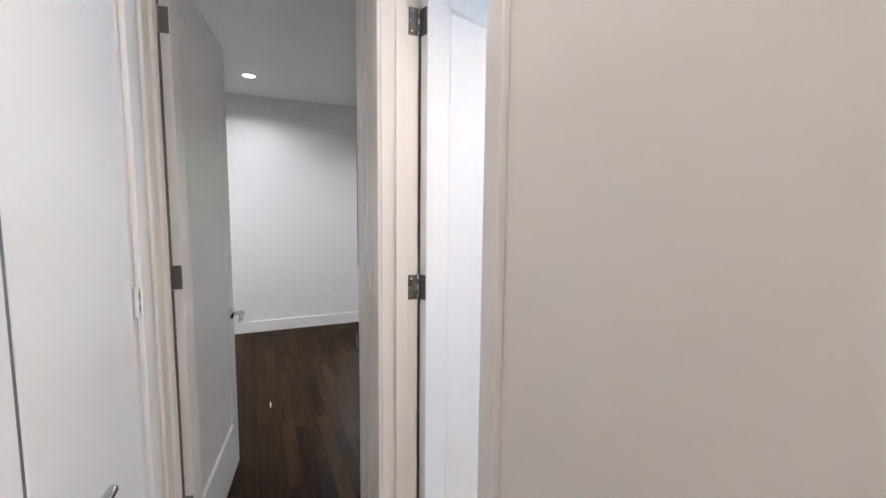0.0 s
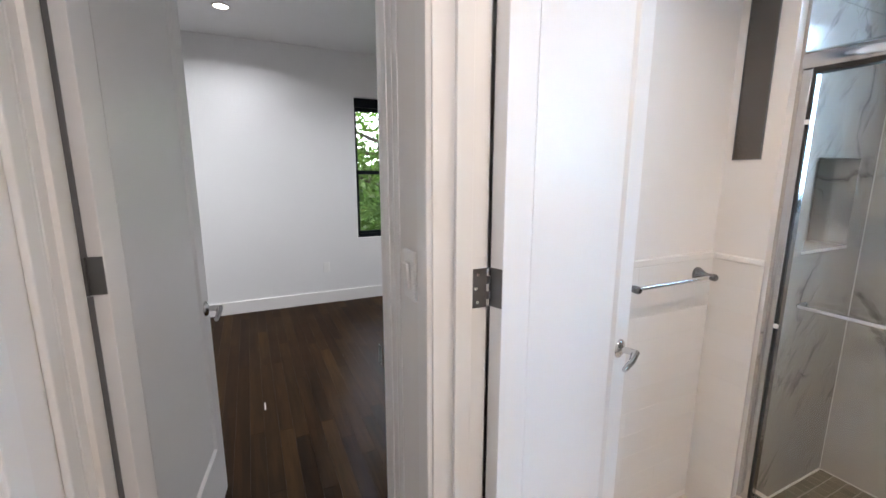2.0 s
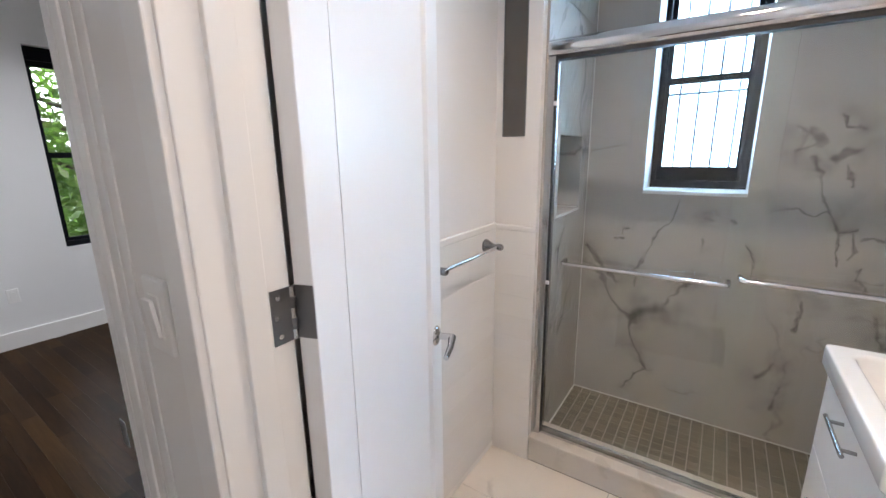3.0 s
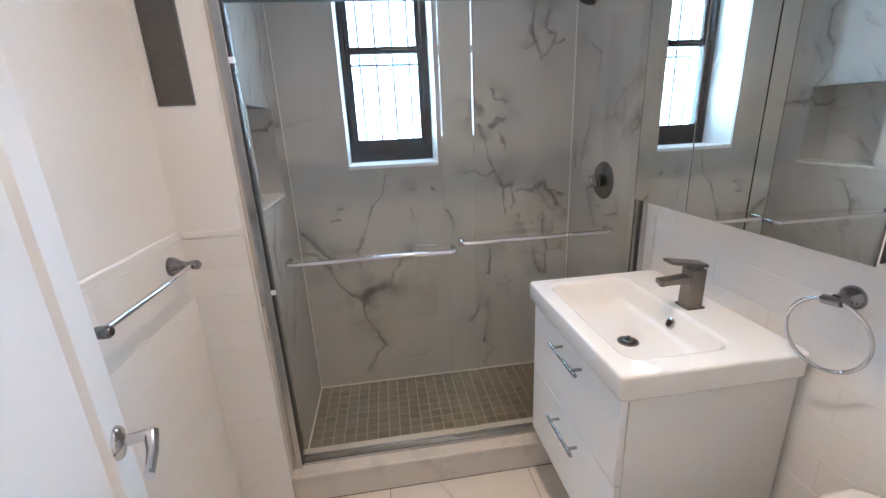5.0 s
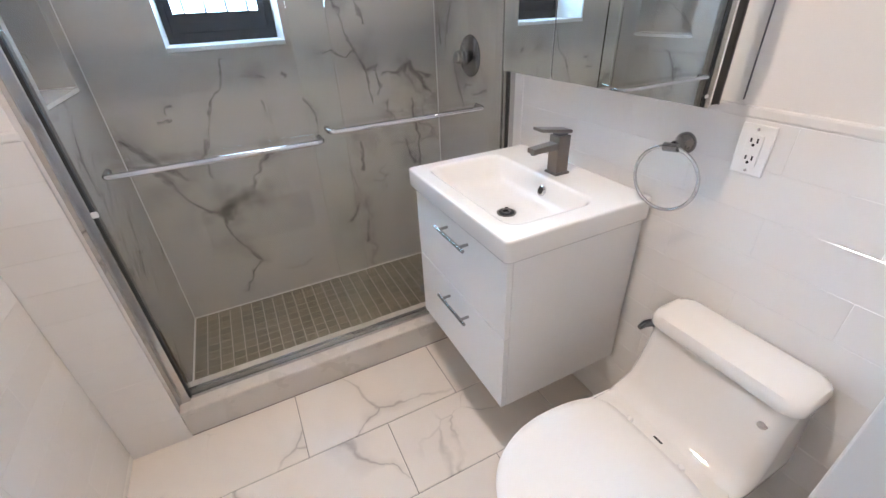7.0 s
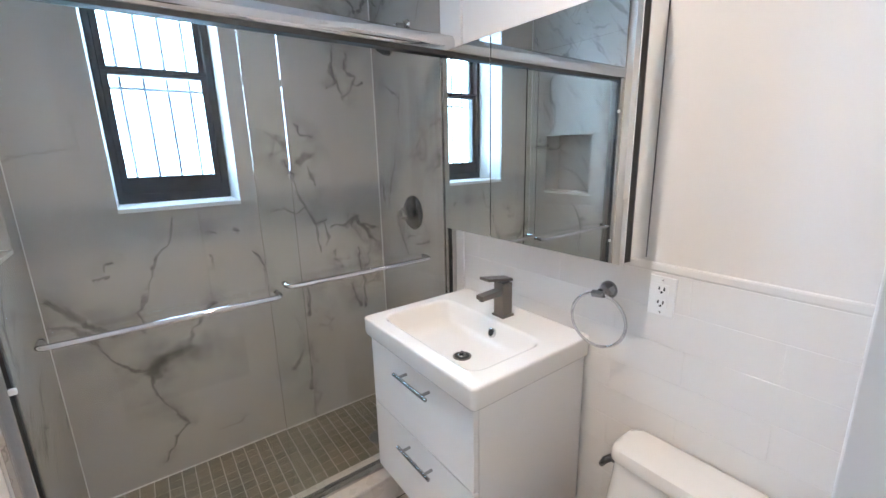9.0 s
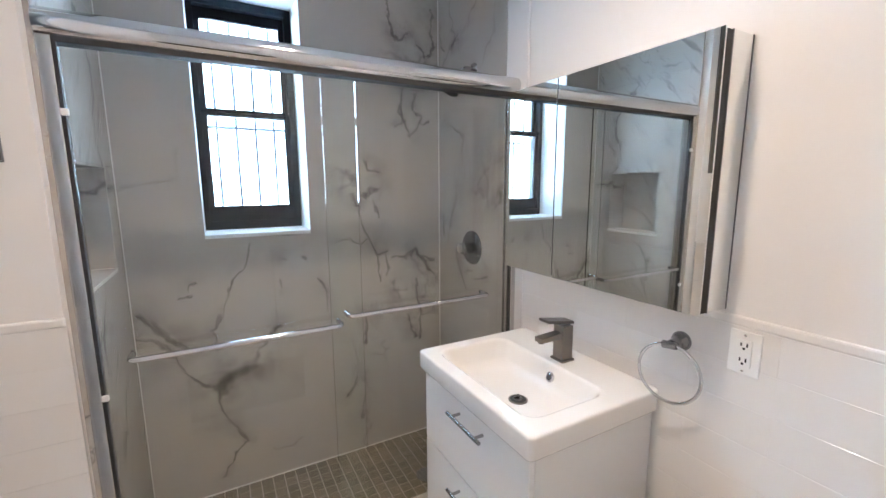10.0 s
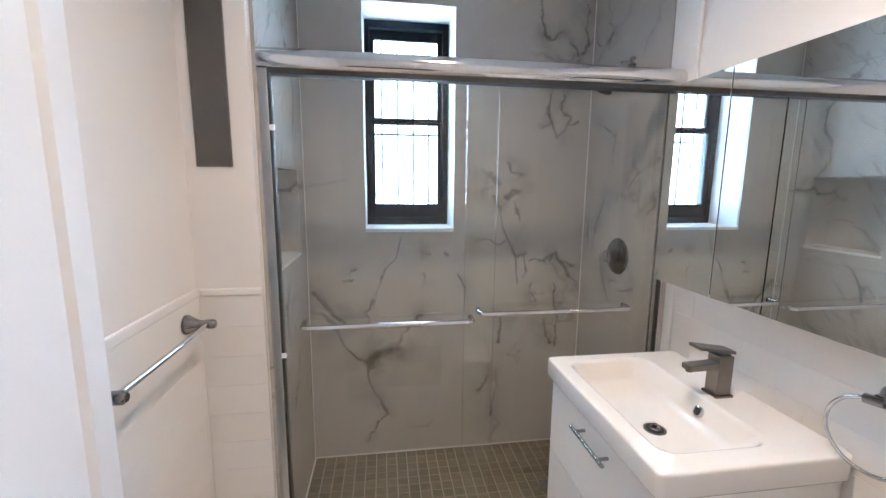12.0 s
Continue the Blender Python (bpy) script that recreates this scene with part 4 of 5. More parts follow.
    part("nozzle_face", lathe(bmesh.new(), [(0.034, 0.067), (0.034, 0.070), (0.010, 0.0715)], m), DARK, h, "dark rubber nozzle face")
    # niche lining
    a, b, c, d = NICHE
    n = tagged(thing("shower_niche", "marble lined niche in the shower wall", "niche", base=(a, 1.70, c)), kind="structure")
    part("back", boxes((a, NICHE_BACK, c, b, NICHE_BACK + 0.012, d)), SLAB, n)
    part("shelf", boxes((a, SHOWER_N - 0.001, c - 0.010, b, NICHE_BACK - 0.0005, c + 0.003, 0.001)), SILL, n, "pale marble shelf")
    part("top", boxes((a, SHOWER_N + 0.001, d - 0.008, b, NICHE_BACK - 0.0005, d)), SLAB, n)
    part("side", boxes((a, SHOWER_N + 0.001, c + 0.007, a + 0.008, NICHE_BACK - 0.0005, d - 0.009)), SLAB, n)
    part("side", boxes((b - 0.008, SHOWER_N + 0.001, c + 0.007, b, NICHE_BACK - 0.0005, d - 0.009)), SLAB, n)
    # drain
    dr = thing("shower_drain", "round dark drain cover on the mosaic", "drain", base=(2.415, 0.445, SHOWER_Z))
    part("cover", lathe(bmesh.new(), [(0.05, 0), (0.05, 0.003), (0.044, 0.005)], Matrix.Translation((2.415, 0.445, SHOWER_Z))), HINGE, dr)
    # chase vent
    ve = thing("wall_vent", "tall grey perforated metal vent cover in the white chase wall", "vent", base=(JOG, 1.735, 1.538))
    part("grille", boxes((JOG - 0.004, 1.688, 1.542, JOG, 1.783, 2.40)), VENT, ve)
    part("rim", boxes((JOG - 0.006, 1.684, 1.538, JOG, 1.688, 2.404, 0.001), (JOG - 0.006, 1.783, 1.538, JOG, 1.787, 2.404, 0.001), (JOG - 0.006, 1.688, 1.538, JOG, 1.783, 1.542, 0.001)), HINGE, ve)


build_shower()


# ---- vanity ----
def rounded(x0, y0, x1, y1, r, n=6):
    out = []
    for cx, cy, a in ((x1 - r, y1 - r, 0), (x0 + r, y1 - r, 90), (x0 + r, y0 + r, 180), (x1 - r, y0 + r, 270)):
        out += [(cx + r * math.cos(radians(a + 90 * k / n)), cy + r * math.sin(radians(a + 90 * k / n))) for k in range(n + 1)]
    return out


def loft(bm, loops, close_first=True, close_last=True, smooth=True):
    rings = [[bm.verts.new(p) for p in L] for L in loops]
    n = len(rings[0])
    for a, b in zip(rings, rings[1:]):
        for k in range(n):
            f = bm.faces.new((a[k], a[(k + 1) % n], b[(k + 1) % n], b[k]))
            f.smooth = smooth
    if close_first:
        bm.faces.new(rings[0][::-1])
    if close_last:
        bm.faces.new(rings[-1])
    return bm


def flat(loop, z):
    return [(x, y, z) for x, y in loop]


def build_vanity():
    x0, x1, yb, yf, zt, zu = 1.408, 2.024, BATH_S + 0.016, 0.658, 0.885, 0.815
    v = thing("vanity_cabinet", "wall-hung white gloss vanity cabinet with two drawers", "vanity", base=(1.715, yb, 0.262))
    cx0, cx1, cf, cb, ct = 1.428, 2.004, 0.640, 0.262, 0.812
    part("body", boxes((cx0, yb, cb, cx0 + 0.016, cf - 0.019, ct, 0.001), (cx1 - 0.016, yb, cb, cx1, cf - 0.019, ct, 0.001), (cx0 + 0.016, yb, cb, cx1 - 0.016, cf - 0.019, cb + 0.016), (cx0 + 0.016, yb, cb + 0.016, cx1 - 0.016, yb + 0.012, ct)), LACQUER, v)
    for z0, z1, zh in ((0.548, ct - 0.006, 0.762), (cb, 0.544, 0.487)):
        d = part("drawer", boxes((cx0 + 0.001, cf - 0.018, z0, cx1 - 0.001, cf, z1, 0.0015)), LACQUER, v)
        part("handle", tube(bmesh.new(), [(1.604, cf + 0.032, zh), (1.790, cf + 0.032, zh)], 0.0058), STEEL, d, "slim brushed steel bar handle")
        for xx in (1.632, 1.762):
            part("handle_post", tube(bmesh.new(), [(xx, cf, zh), (xx, cf + 0.032, zh)], 0.0048, 12), STEEL, d)
    # basin
    b = thing("wash_basin", "thick white ceramic basin on the vanity cabinet", "sink", base=(1.715, 0.4, zu))
    bm = bmesh.new()
    outer = lambda g: rounded(x0 + g, yb + g * 0.2, x1 - g, yf - g, 0.016)
    bowl = lambda g, r: rounded(1.474 + g, 0.316 + g * 0.75, 1.974 - g, 0.604 - g * 0.8, r)
    loops = [flat(outer(0.022), zu - 0.004), flat(outer(0.010), zu), flat(outer(0.003), zu + 0.004), flat(outer(0.0), zu + 0.010), flat(outer(0.0), zt - 0.010), flat(outer(0.0), zt - 0.005), flat(outer(0.0015), zt - 0.0015), flat(outer(0.005), zt), flat(outer(0.012), zt),
             flat(bowl(-0.014, 0.052), zt), flat(bowl(-0.006, 0.050), zt - 0.0005), flat(bowl(-0.001, 0.048), zt - 0.003), flat(bowl(0.004, 0.046), zt - 0.010), flat(bowl(0.026, 0.05), zt - 0.058), flat(bowl(0.040, 0.05), zt - 0.073), flat(bowl(0.062, 0.045), zt - 0.082), flat(bowl(0.095, 0.035), zt - 0.086)]
    loft(bm, loops, close_first=False)
    part("bowl", bm, CERAMIC, b, smooth=True)
    dz = zt - 0.086
    dr = part("drain", lathe(bmesh.new(), [(0.031, -0.002), (0.031, 0.002), (0.025, 0.0025)], Matrix.Translation((1.688, 0.466, dz))), NICKEL, b, "dark metal drain")
    part("drain_well", lathe(bmesh.new(), [(0.025, 0.001), (0.025, 0.0032)], Matrix.Translation((1.688, 0.466, dz))), DARK, dr)
    part("stopper", lathe(bmesh.new(), [(0.015, 0.002), (0.015, 0.006), (0.013, 0.008), (0.005, 0.009), (0.005, 0.018)], Matrix.Translation((1.688, 0.466, dz))), DARKCHROME, dr, "raised metal stopper")
    m = Matrix.Translation((1.685, 0.336, 0.846)) @ Euler((radians(-68), 0, 0)).to_matrix().to_4x4()
    o = part("overflow_ring", lathe(bmesh.new(), [(0.017, -0.004), (0.017, 0.002), (0.0115, 0.0035)], m, 24), CHROME, b)
    part("overflow_hole", lathe(bmesh.new(), [(0.0115, 0.001), (0.0115, 0.0040)], m, 20), DARK, o)
    # faucet
    f = thing("basin_faucet", "square brushed gunmetal basin faucet", "faucet", base=(1.706, 0.262, zt))
    part("base", boxes((1.677, 0.233, zt, 1.735, 0.289, zt + 0.008, 0.002)), NICKEL, f)
    part("body", boxes((1.683, 0.238, zt + 0.008, 1.729, 0.284, zt + 0.124, 0.002)), NICKEL, f)
    bm = boxes((1.688, 0.270, zt + 0.082, 1.724, 0.372, zt + 0.104, 0.002))
    for p in bm.verts:
        if p.co.y > 0.3:
            p.co.z -= 0.006 if p.co.z > zt + 0.09 else 0.0
    part("spout", bm, NICKEL, f)
    part("aerator", lathe(bmesh.new(), [(0.010, 0), (0.010, -0.006)], Matrix.Translation((1.706, 0.36, zt + 0.083)), 16), HINGE, f)
    part("pivot", boxes((1.690, 0.244, zt + 0.122, 1.722, 0.278, zt + 0.130, 0.001)), HINGE, f)
    bm = boxes((1.683, 0.234, zt + 0.130, 1.729, 0.352, zt + 0.140, 0.002))
    for p in bm.verts:
        p.co.z += (p.co.y - 0.24) * 0.16
    part("lever", bm, NICKEL, f)


build_vanity()


# ---- mirror cabinet ----
def build_mirror():
    x0, x1, yb, yf, z0, z1 = 1.268, 2.018, BATH_S, 0.272, 1.168, 1.818
    c = thing("mirror_cabinet", "mirrored medicine cabinet with two doors above the vanity", "mirror cabinet", base=((x0 + x1) / 2, yb, z0))
    part("body", boxes((x0, yb, z0, x1 - 0.004, yf - 0.022, z1, 0.002)), LACQUER, c)
    part("side_mirror", boxes((x0 - 0.004, yb + 0.001, z0, x0 - 0.0005, yf - 0.034, z1, 0.0005)), MIRROR, c, "mirror glass on the cabinet side")
    part("side_mirror", boxes((x1 - 0.0035, yb + 0.001, z0, x1, yf - 0.034, z1, 0.0005)), MIRROR, c)
    # near-black block paints the shade of the gap behind the mirror doors
    part("hinge_gap_shade", boxes((x0 - 0.0035, yf - 0.0335, z0 + 0.002, x1 - 0.003, yf - 0.0055, z1 - 0.002)), DARK, c)
    part("side_edge", boxes((x0 - 0.0045, yb + 0.0005, z0, x0 - 0.001, yb + 0.0055, z1 + 0.0008), (x0 - 0.0045, yf - 0.0362, z0, x0 - 0.001, yf - 0.0338, z1 + 0.0008)), SHADE_EDGE, c, "dark ground edge of the side mirror")
    for a, b in ((x0 - 0.006, 1.7605), (1.7645, x1)):
        part("mirror_door", boxes((a, yf - 0.005, z0 - 0.004, b, yf, z1 + 0.002, 0.0008)), MIRROR, c, "mirror glass door with a polished edge")


build_mirror()


# ---- toilet ----
def build_toilet():
    cx, ty = 1.065, BATH_S + 0.016
    t = thing("toilet", "white one-piece toilet with closed lid beside the vanity", "toilet", base=(cx, ty, 0))
    # tank
    def slab(w0, y0, y1, r):
        return rounded(cx - w0, y0, cx + w0, y1, r)
    bm = bmesh.new()
    loops = [flat(slab(0.176, ty, ty + 0.300, 0.05), 0.36), flat(slab(0.176, ty, ty + 0.285, 0.05), 0.398), flat(slab(0.183, ty, ty + 0.232, 0.045), 0.411), flat(slab(0.182, ty, ty + 0.200, 0.04), 0.422), flat(slab(0.180, ty, ty + 0.176, 0.036), 0.445), flat(slab(0.178, ty, ty + 0.160, 0.034), 0.485), flat(slab(0.174, ty, ty + 0.146, 0.034), 0.55), flat(slab(0.174, ty, ty + 0.132, 0.034), 0.612)]
    loft(bm, loops)
    part("tank", bm, CERAMIC, t, smooth=True)
    bm = bmesh.new()
    loops = [flat(slab(0.156, ty, ty + 0.114, 0.033), 0.6122), flat(slab(0.156, ty, ty + 0.114, 0.033), 0.6172), flat(slab(0.181, ty - 0.002, ty + 0.141, 0.036), 0.6182), flat(slab(0.183, ty - 0.002, ty + 0.144, 0.036), 0.624), flat(slab(0.182, ty - 0.002, ty + 0.143, 0.036), 0.643), flat(slab(0.177, ty + 0.001, ty + 0.138, 0.036), 0.655), flat(slab(0.162, ty + 0.012, ty + 0.122, 0.03), 0.660)]
    loft(bm, loops)
    part("tank_lid", bm, CERAMIC, t, smooth=True)
    # bowl
    def egg(w, y0, y1, square=0.55, n=56):
        out = []
        cy = y0 + (y1 - y0) * 0.42
        for k in range(n):
            a = 2 * math.pi * k / n
            s, c = math.sin(a), math.cos(a)
            yy = cy + (y1 - cy) * s if s > 0 else cy + (cy - y0) * s
            ww = w * (abs(c) ** 0.85 if s > 0 else abs(c) ** square) * (1 if c >= 0 else -1)
            out.append((cx + ww, yy))
        return out
    bm = bmesh.new()
    loft(bm, [flat(egg(0.125, ty + 0.02, ty + 0.56), 0.0), flat(egg(0.120, ty + 0.02, ty + 0.55), 0.06), flat(egg(0.130, ty + 0.02, ty + 0.58), 0.18), flat(egg(0.165, ty + 0.02, ty + 0.66), 0.31), flat(egg(0.182, ty + 0.02, ty + 0.70), 0.385), flat(egg(0.184, ty + 0.02, ty + 0.703), 0.400)])
    part("bowl", bm, CERAMIC, t, smooth=True)
    bm = bmesh.new()
    loft(bm, [flat(slab(0.176, ty + 0.20, ty + 0.34, 0.05), 0.36), flat(slab(0.177, ty + 0.20, ty + 0.34, 0.05), 0.402), flat(slab(0.170, ty + 0.205, ty + 0.332, 0.045), 0.4115)])
    part("deck", bm, CERAMIC, t, smooth=True)
    bm = bmesh.new()
    loft(bm, [flat(egg(0.184, ty + 0.290, ty + 0.692, 0.28), 0.403), flat(egg(0.188, ty + 0.287, ty + 0.696, 0.28), 0.410), flat(egg(0.186, ty + 0.289, ty + 0.694, 0.28), 0.420)])
    part("seat", bm, PLASTIC, t, smooth=True)
    bm = bmesh.new()
    loft(bm, [flat(egg(0.185, ty + 0.287, ty + 0.693, 0.28), 0.4225), flat(egg(0.189, ty + 0.283, ty + 0.698, 0.28), 0.430), flat(egg(0.184, ty + 0.288, ty + 0.693, 0.28), 0.438), flat(egg(0.165, ty + 0.305, ty + 0.672, 0.3), 0.442)])
    part("seat_lid", bm, PLASTIC, t, smooth=True)
    for s in (-1, 1):
        part("seat_hinge", lathe(bmesh.new(), [(0.009, 0), (0.009, 0.006), (0.006, 0.009)], Matrix.Translation((cx + s * 0.075, ty + 0.268, 0.411)), 16), PLASTIC, t)
    # trip lever on the tank side towards the vanity, screw cover and dark mark on the deck
    part("flush_lever", tube(bmesh.new(), [(cx + 0.165, ty + 0.095, 0.588), (cx + 0.190, ty + 0.098, 0.588), (cx + 0.198, ty + 0.118, 0.585), (cx + 0.198, ty + 0.138, 0.580)], [0.013, 0.012, 0.010, 0.007], 12), DARKCHROME, t, "chrome flush lever")
    part("screw_cover", lathe(bmesh.new(), [(0.0115, -0.004), (0.0115, 0.002), (0.006, 0.003)], Matrix.Translation((cx - 0.134, ty + 0.1405, 0.563)) @ Euler((radians(-74), 0, 0)).to_matrix().to_4x4(), 20), SATIN, t, "small round chrome button")
    part("maker_mark", boxes((cx - 0.012, ty + 0.249, 0.4105, cx + 0.012, ty + 0.2545, 0.4122)), DARK, t)


build_toilet()


# ---- small fittings ----
def build_fittings():
    # towel ring
    x, z, y = 1.362, 1.050, BATH_S + 0.010
    r = thing("towel_ring", "chrome towel ring on the white tile beside the vanity", "towel ring", base=(x, y, z))
    m = Matrix.Translation((x, y, z)) @ Euler((radians(-90), 0, 0)).to_matrix().to_4x4()
    part("rose", lathe(bmesh.new(), [(0.027, 0), (0.027, 0.006), (0.020, 0.014), (0.013, 0.022), (0.012, 0.045)], m), DARKCHROME, r)
    part("clip", tube(bmesh.new(), [(x - 0.014, y + 0.046, z - 0.002), (x + 0.022, y + 0.050, z - 0.006)], 0.011, 14), DARKCHROME, r)
    c = Vector((x + 0.003, y + 0.046, z - 0.086))
    pts = [c + Vector((0.083 * math.sin(a), 0.010 * math.sin(a), 0.083 * math.cos(a))) for a in (2 * math.pi * k / 48 for k in range(49))]
    part("ring", tube(bmesh.new(), pts, 0.0047, 10, False), CHROME, r, "thin polished ring")
    # outlet
    ox, oz = 1.207, 1.072
    o = thing("wall_outlet", "white double socket outlet with a wide plate", "outlet", base=(ox, y, oz))
    part("plate", boxes((ox - 0.035, y, oz - 0.055, ox + 0.035, y + 0.005, oz + 0.055, 0.003)), PLASTIC, o)
    ins = part("insert", boxes((ox - 0.0168, y + 0.005, oz - 0.0335, ox + 0.0168, y + 0.0085, oz + 0.0335, 0.001)), PLASTIC, o)
    for s in (-1, 1):
        for dx, h in ((-0.0066, 0.0100), (0.0066, 0.0085)):
            part("slot", boxes((ox + dx - 0.0019, y + 0.0083, oz + s * 0.019 - h / 2 + 0.003, ox + dx + 0.0019, y + 0.0088, oz + s * 0.019 + h / 2 + 0.003)), DARK, ins)
        part("slot", lathe(bmesh.new(), [(0.0033, 0), (0.0033, 0.0005)], Matrix.Translation((ox, y + 0.0084, oz + s * 0.019 - 0.007)) @ Euler((radians(-90), 0, 0)).to_matrix().to_4x4(), 12), DARK, ins)
        part("button", boxes((ox + s * 0.006 - 0.004, y + 0.0083, oz - 0.0025, ox + s * 0.006 + 0.004, y + 0.0095, oz + 0.0025)), PLASTIC, ins)
        part("screw", lathe(bmesh.new(), [(0.003, 0), (0.003, 0.0008)], Matrix.Translation((ox, y + 0.006, oz + s * 0.045)) @ Euler((radians(-90), 0, 0)).to_matrix().to_4x4(), 12), SATIN, o)
    # towel bar
    z = 1.078
    b = thing("towel_bar", "chrome towel bar on the white tiled wall behind the door", "towel bar", base=(1.72, BATH_N, z))
    for xx in (1.515, 1.945):
        yy = BATH_N - 0.010
        m = Matrix.Translation((xx, yy, z)) @ Euler((radians(90), 0, 0)).to_matrix().to_4x4()
        part("post", lathe(bmesh.new(), [(0.029, 0), (0.029, 0.007), (0.024, 0.017), (0.015, 0.034), (0.0115, 0.050), (0.014, 0.057), (0.014, 0.078), (0.009, 0.084)], m, 24), DARKCHROME, b)
    part("bar", tube(bmesh.new(), [(1.515, BATH_N - 0.073, z), (1.945, BATH_N - 0.073, z)], 0.0075), CHROME, b)
    # hall switch
    sy, sz = 1.665, 1.243
    s = thing("light_switch", "white paddle light switch on the hall wall", "light switch", base=(HALL_E, sy, sz))
    part("plate", boxes((HALL_E - 0.009, sy - 0.036, sz - 0.060, HALL_E, sy + 0.036, sz + 0.060, 0.004)), PLASTIC, s)
    part("frame", boxes((HALL_E - 0.0115, sy - 0.017, sz - 0.034, HALL_E - 0.008, sy + 0.017, sz + 0.034, 0.001)), PLASTIC, s)
    bm = boxes((HALL_E - 0.016, sy - 0.014, sz - 0.030, HALL_E - 0.010, sy + 0.014, sz + 0.030, 0.001))
    for p in bm.verts:
        p.co.x -= max(0.0, (p.co.z - sz)) * 0.18
    part("paddle", bm, PLASTIC, s)
    # strike plate in the bedroom jamb
    tagged(new("strike_plate", mesh_from("strike_plate", boxes((HALL_E - 0.0022, 1.945, 0.885, HALL_E - 0.0002, 1.972, 0.945, 0.0008)), HINGE)), "dark nickel strike plate on the bedroom jamb", "strike plate")
    # bedroom outlet
    bo = thing("wall_outlet", "white socket outlet low on the bedroom wall", "outlet", base=(1.04, BED_N, 0.42))
    part("plate", boxes((1.005, BED_N - 0.006, 0.362, 1.075, BED_N, 0.476, 0.003)), PLASTIC, bo)
    part("insert", boxes((1.023, BED_N - 0.009, 0.386, 1.057, BED_N - 0.005, 0.452, 0.001)), PLASTIC, bo)
    # paint fleck on the boards
    bm = boxes((0.281, 3.40, 0.0005, 0.289, 3.49, 0.0012))
    tagged(new("paint_fleck", mesh_from("paint_fleck", bm, TRIM)), "pale paint fleck on the dark boards", "stain")


build_fittings()


# ---- pieces: tiles, slabs, boards ----
CACHE = {}


def piece(name, size, at, mat, parent, bevel):
    """A bevelled block of that size with its low corner at that place, its mesh shared by alike pieces."""
    key = (name, tuple(round(c, 4) for c in size), mat.name)
    if key not in CACHE:
        CACHE[key] = mesh_from(name, boxes((0, 0, 0, *size, bevel, 1) if bevel else (0, 0, 0, *size)), mat)
    ob = new(name, CACHE[key])
    ob.location = at
    ob.parent = parent
    return ob


def spans(a, b, step, start):
    """Cuts of [a, b] at start + k * step."""
    k = math.ceil((a - start) / step - 1e-6)
    cuts = [a] + [start + step * i for i in range(k, k + 400) if a + 0.012 < start + step * i < b - 0.012] + [b]
    return list(zip(cuts, cuts[1:]))


def lay_wall_tiles():
    g, h, L, thick = 0.0009, 0.1005, 0.405, 0.010
    for name, b in (("grout_south", (BATH_W + 0.002, BATH_S, 0, 2.044, BATH_S + 0.0088, 1.137)), ("grout_north", (BATH_W + 0.002, BATH_N - 0.0088, 0, JOG - 0.001, BATH_N, 1.137)), ("grout_chase", (JOG - 0.0088, SHOWER_N + 0.006, 0, JOG, BATH_N - 0.011, 1.137))):
        setting("wall_" + name, boxes(b), TILEGROUT, "white grout between the wall tiles", "grout")
    rows = [(1.135 - h * (k + 1), 1.135 - h * k) for k in range(11)]
    for k, (z0, z1) in enumerate(rows):
        z0 = max(z0, 0.002)
        shift = 0.0 if k % 2 == 0 else L / 2
        for a, b in spans(BATH_W + 0.002, 2.044, L, 1.138 + shift):
            piece("wall_tile", (b - a - g, thick - 0.0005, z1 - z0 - g), (a, BATH_S, z0), WALLTILE, S["ws"], 0.0007)
        for a, b in spans(BATH_W + 0.002, JOG - 0.001, L, 1.20 + shift):
            piece("wall_tile", (b - a - 0.0004, thick - 0.0005, z1 - z0 - 0.0004), (a, BATH_N - thick, z0), WALLTILE, S["wn"], 0.0003)
        piece("wall_tile", (thick - 0.0005, BATH_N - 0.011 - (SHOWER_N + 0.006), z1 - z0 - 0.0004), (JOG - thick, SHOWER_N + 0.006, z0), WALLTILE, S["wj"], 0.0003)


def lay_floor_tiles():
    g = 0.0022
    for k, (x0, x1) in enumerate(((1.746, 2.052), (1.446, 1.746), (1.146, 1.446), (0.846, 1.146), (HALL_E, 0.846))):
        for a, b in spans(BATH_S, BATH_N, 0.598, 0.64 if k % 2 == 0 else 0.94):
            piece("floor_tile", (x1 - x0 - g, b - a - g, 0.010), (x0, a, -0.010), FLOORTILE, S["bath"], 0.0012)


def lay_slabs():
    g, t = 0.0004, 0.012
    y0, y1, z0, z1 = WIN
    rows = ((SHOWER_Z - 0.004, z0), (z0, z1), (z1, CEIL))
    for a, b in rows:
        cols = ((SHOWER_S, y0), (y1, SHOWER_N)) if a >= z0 - 0.001 and b <= z1 + 0.001 else ((SHOWER_S, SHOWER_N),)
        for c, d in cols:
            piece("marble_slab", (t, d - c, b - a - 0.0001), (BATH_E, c, a), BACKSLAB, S["we"], 0)
        piece("marble_slab", (BATH_E - 2.182, t, b - a - 0.0001), (2.182, SHOWER_S - t, a), SOUTHSLAB, S["ws"], 0)
    n0, n1, n2, n3 = NICHE
    for a, b, c, d in ((JOG + 0.04, BATH_E, SHOWER_Z - 0.004, 0.60), (JOG + 0.04, BATH_E, 0.60, n2 - 0.012), (JOG + 0.04, n0, n2 - 0.012, n3), (n1, BATH_E, n2 - 0.012, n3), (JOG + 0.04, BATH_E, n3, 2.1), (JOG + 0.04, BATH_E, 2.1, CEIL)):
        piece("marble_slab", (b - a - g, t, d - c - g), (a, SHOWER_N, c), SLAB, S["wj"], 0.0008)


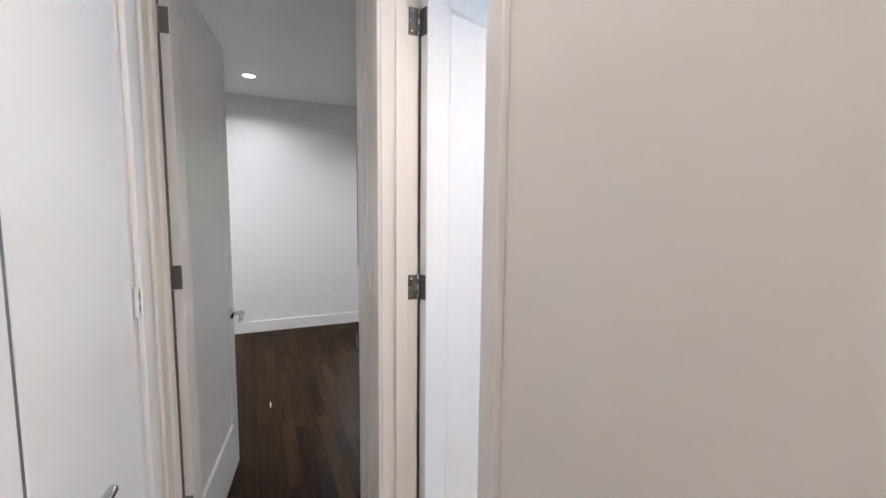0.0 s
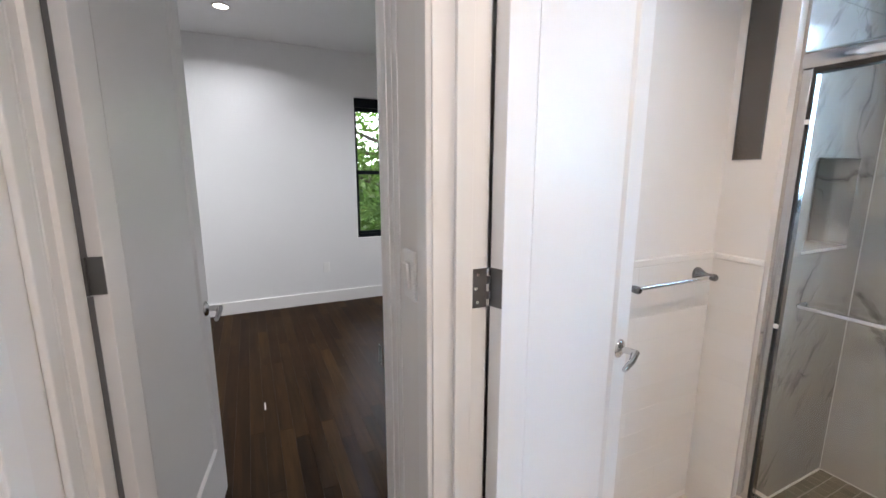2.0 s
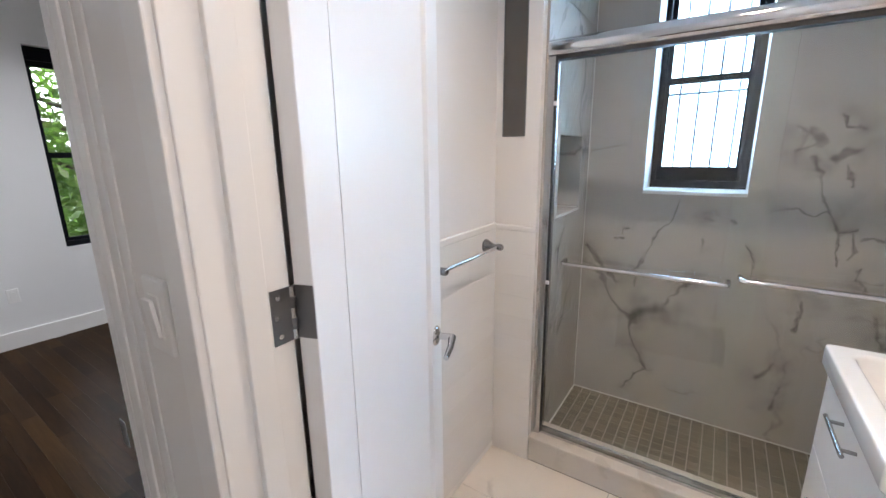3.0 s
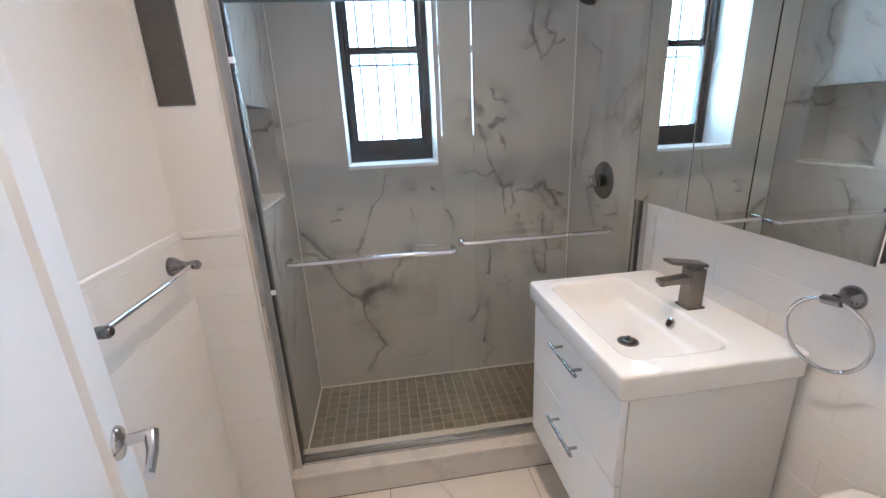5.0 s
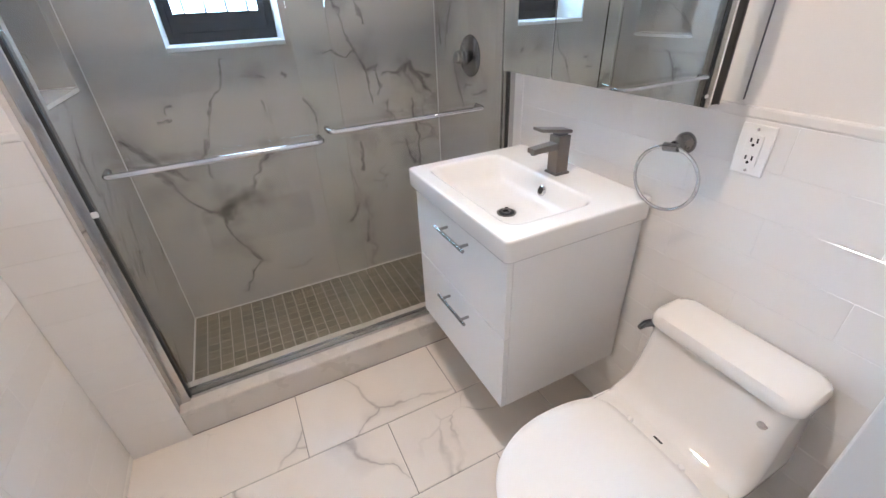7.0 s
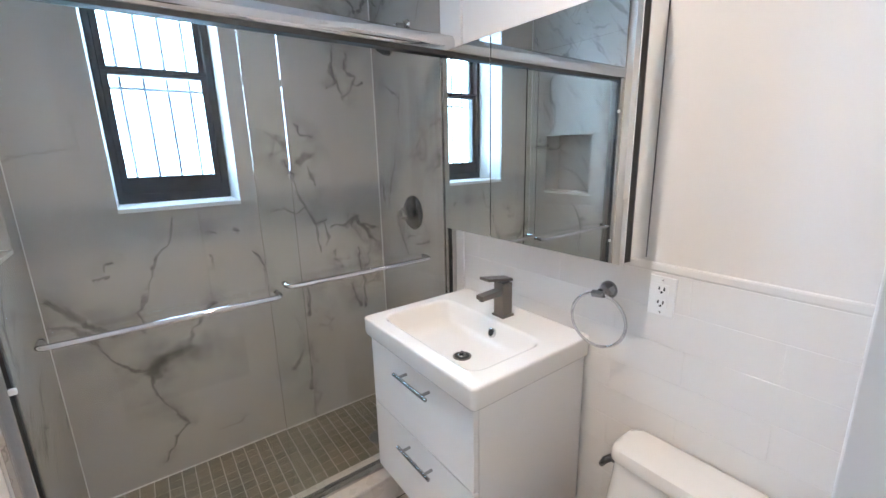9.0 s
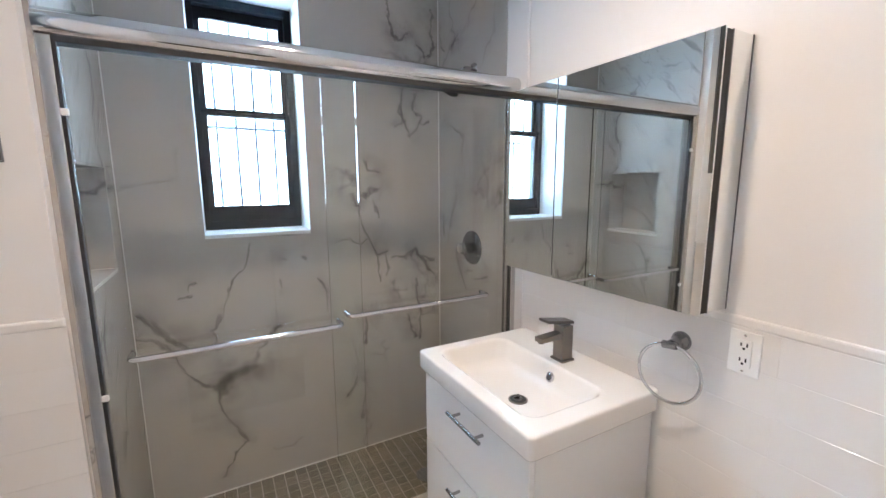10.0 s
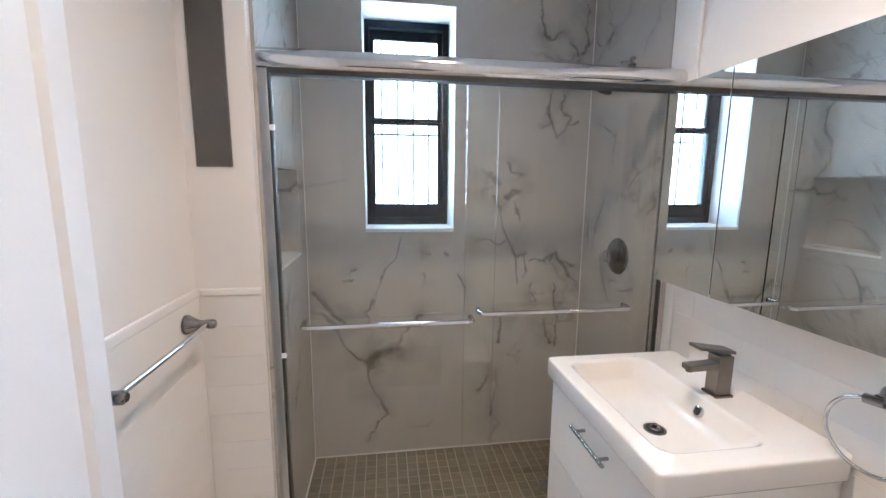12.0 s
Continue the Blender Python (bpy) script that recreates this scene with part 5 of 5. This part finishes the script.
def lay_mosaic():
    nx, ny = 11, 27
    x0, y0 = 2.207, SHOWER_S + 0.006
    px, py = (BATH_E - 0.004 - x0) / nx, (SHOWER_N - 0.006 - y0) / ny
    for i in range(nx):
        for j in range(ny):
            piece("mosaic_tile", (px - 0.0040, py - 0.0040, 0.0045), (x0 + i * px + 0.002, y0 + j * py + 0.002, SHOWER_Z - 0.0042), MOSAIC, S["shower"], 0.0006)
    bead = boxes((BATH_E - 0.006, SHOWER_S, SHOWER_Z - 0.003, BATH_E, SHOWER_N, SHOWER_Z + 0.004, 0.001), (2.20, SHOWER_N - 0.006, SHOWER_Z - 0.003, BATH_E - 0.007, SHOWER_N, SHOWER_Z + 0.004, 0.001), (BATH_E - 0.0045, SHOWER_S, SHOWER_Z + 0.005, BATH_E + 0.001, SHOWER_S + 0.0045, CEIL, 0.001), (BATH_E - 0.003, SHOWER_N - 0.003, SHOWER_Z + 0.005, BATH_E + 0.001, SHOWER_N, CEIL, 0.001))
    setting("trim_shower_bead", bead, GROUT, "white sealant bead in the shower corners", "trim")


def lay_boards():
    rng = random.Random(11)
    w = 0.078
    lengths = (0.75, 0.95, 1.2, 1.45)
    for k in range(int((2.25 + 0.35) / w)):
        x = -0.35 + k * w
        y = 1.905 - rng.uniform(0.0, 0.7)
        while y < BED_N:
            L = rng.choice(lengths)
            a, b = max(y, 1.905), min(y + L, BED_N)
            if b - a > 0.05:
                piece("floor_board", (w - 0.0004, b - a - 0.0004, 0.012), (x, a, -0.012), WOOD, S["bed"], 0.0003)
            y += L
    rest = []
    for x0, x1 in ((BED_W, -0.35), (-0.35 + int(2.6 / w) * w, BED_E)):
        x = x0
        while x < x1 - 0.02:
            rest.append((x, 1.905, -0.012, min(x + w, x1) - 0.001, BED_N, -0.0002))
            x += w
    ob = new("floor_boards_far", mesh_from("floor_boards_far", boxes(*rest), WOOD))
    ob.parent = S["bed"]
    ob["kind"] = "stuff"
    x, rest = HALL_W, []
    while x < HALL_E - 0.01:
        rest.append((x, -1.6, -0.012, min(x + w, HALL_E) - 0.001, 1.904, -0.0002))
        x += w
    ob = new("floor_boards_hall", mesh_from("floor_boards_hall", boxes(*rest), WOOD))
    ob.parent = S["hall"]
    ob["kind"] = "stuff"


lay_wall_tiles()
lay_floor_tiles()
lay_slabs()
lay_mosaic()
lay_boards()
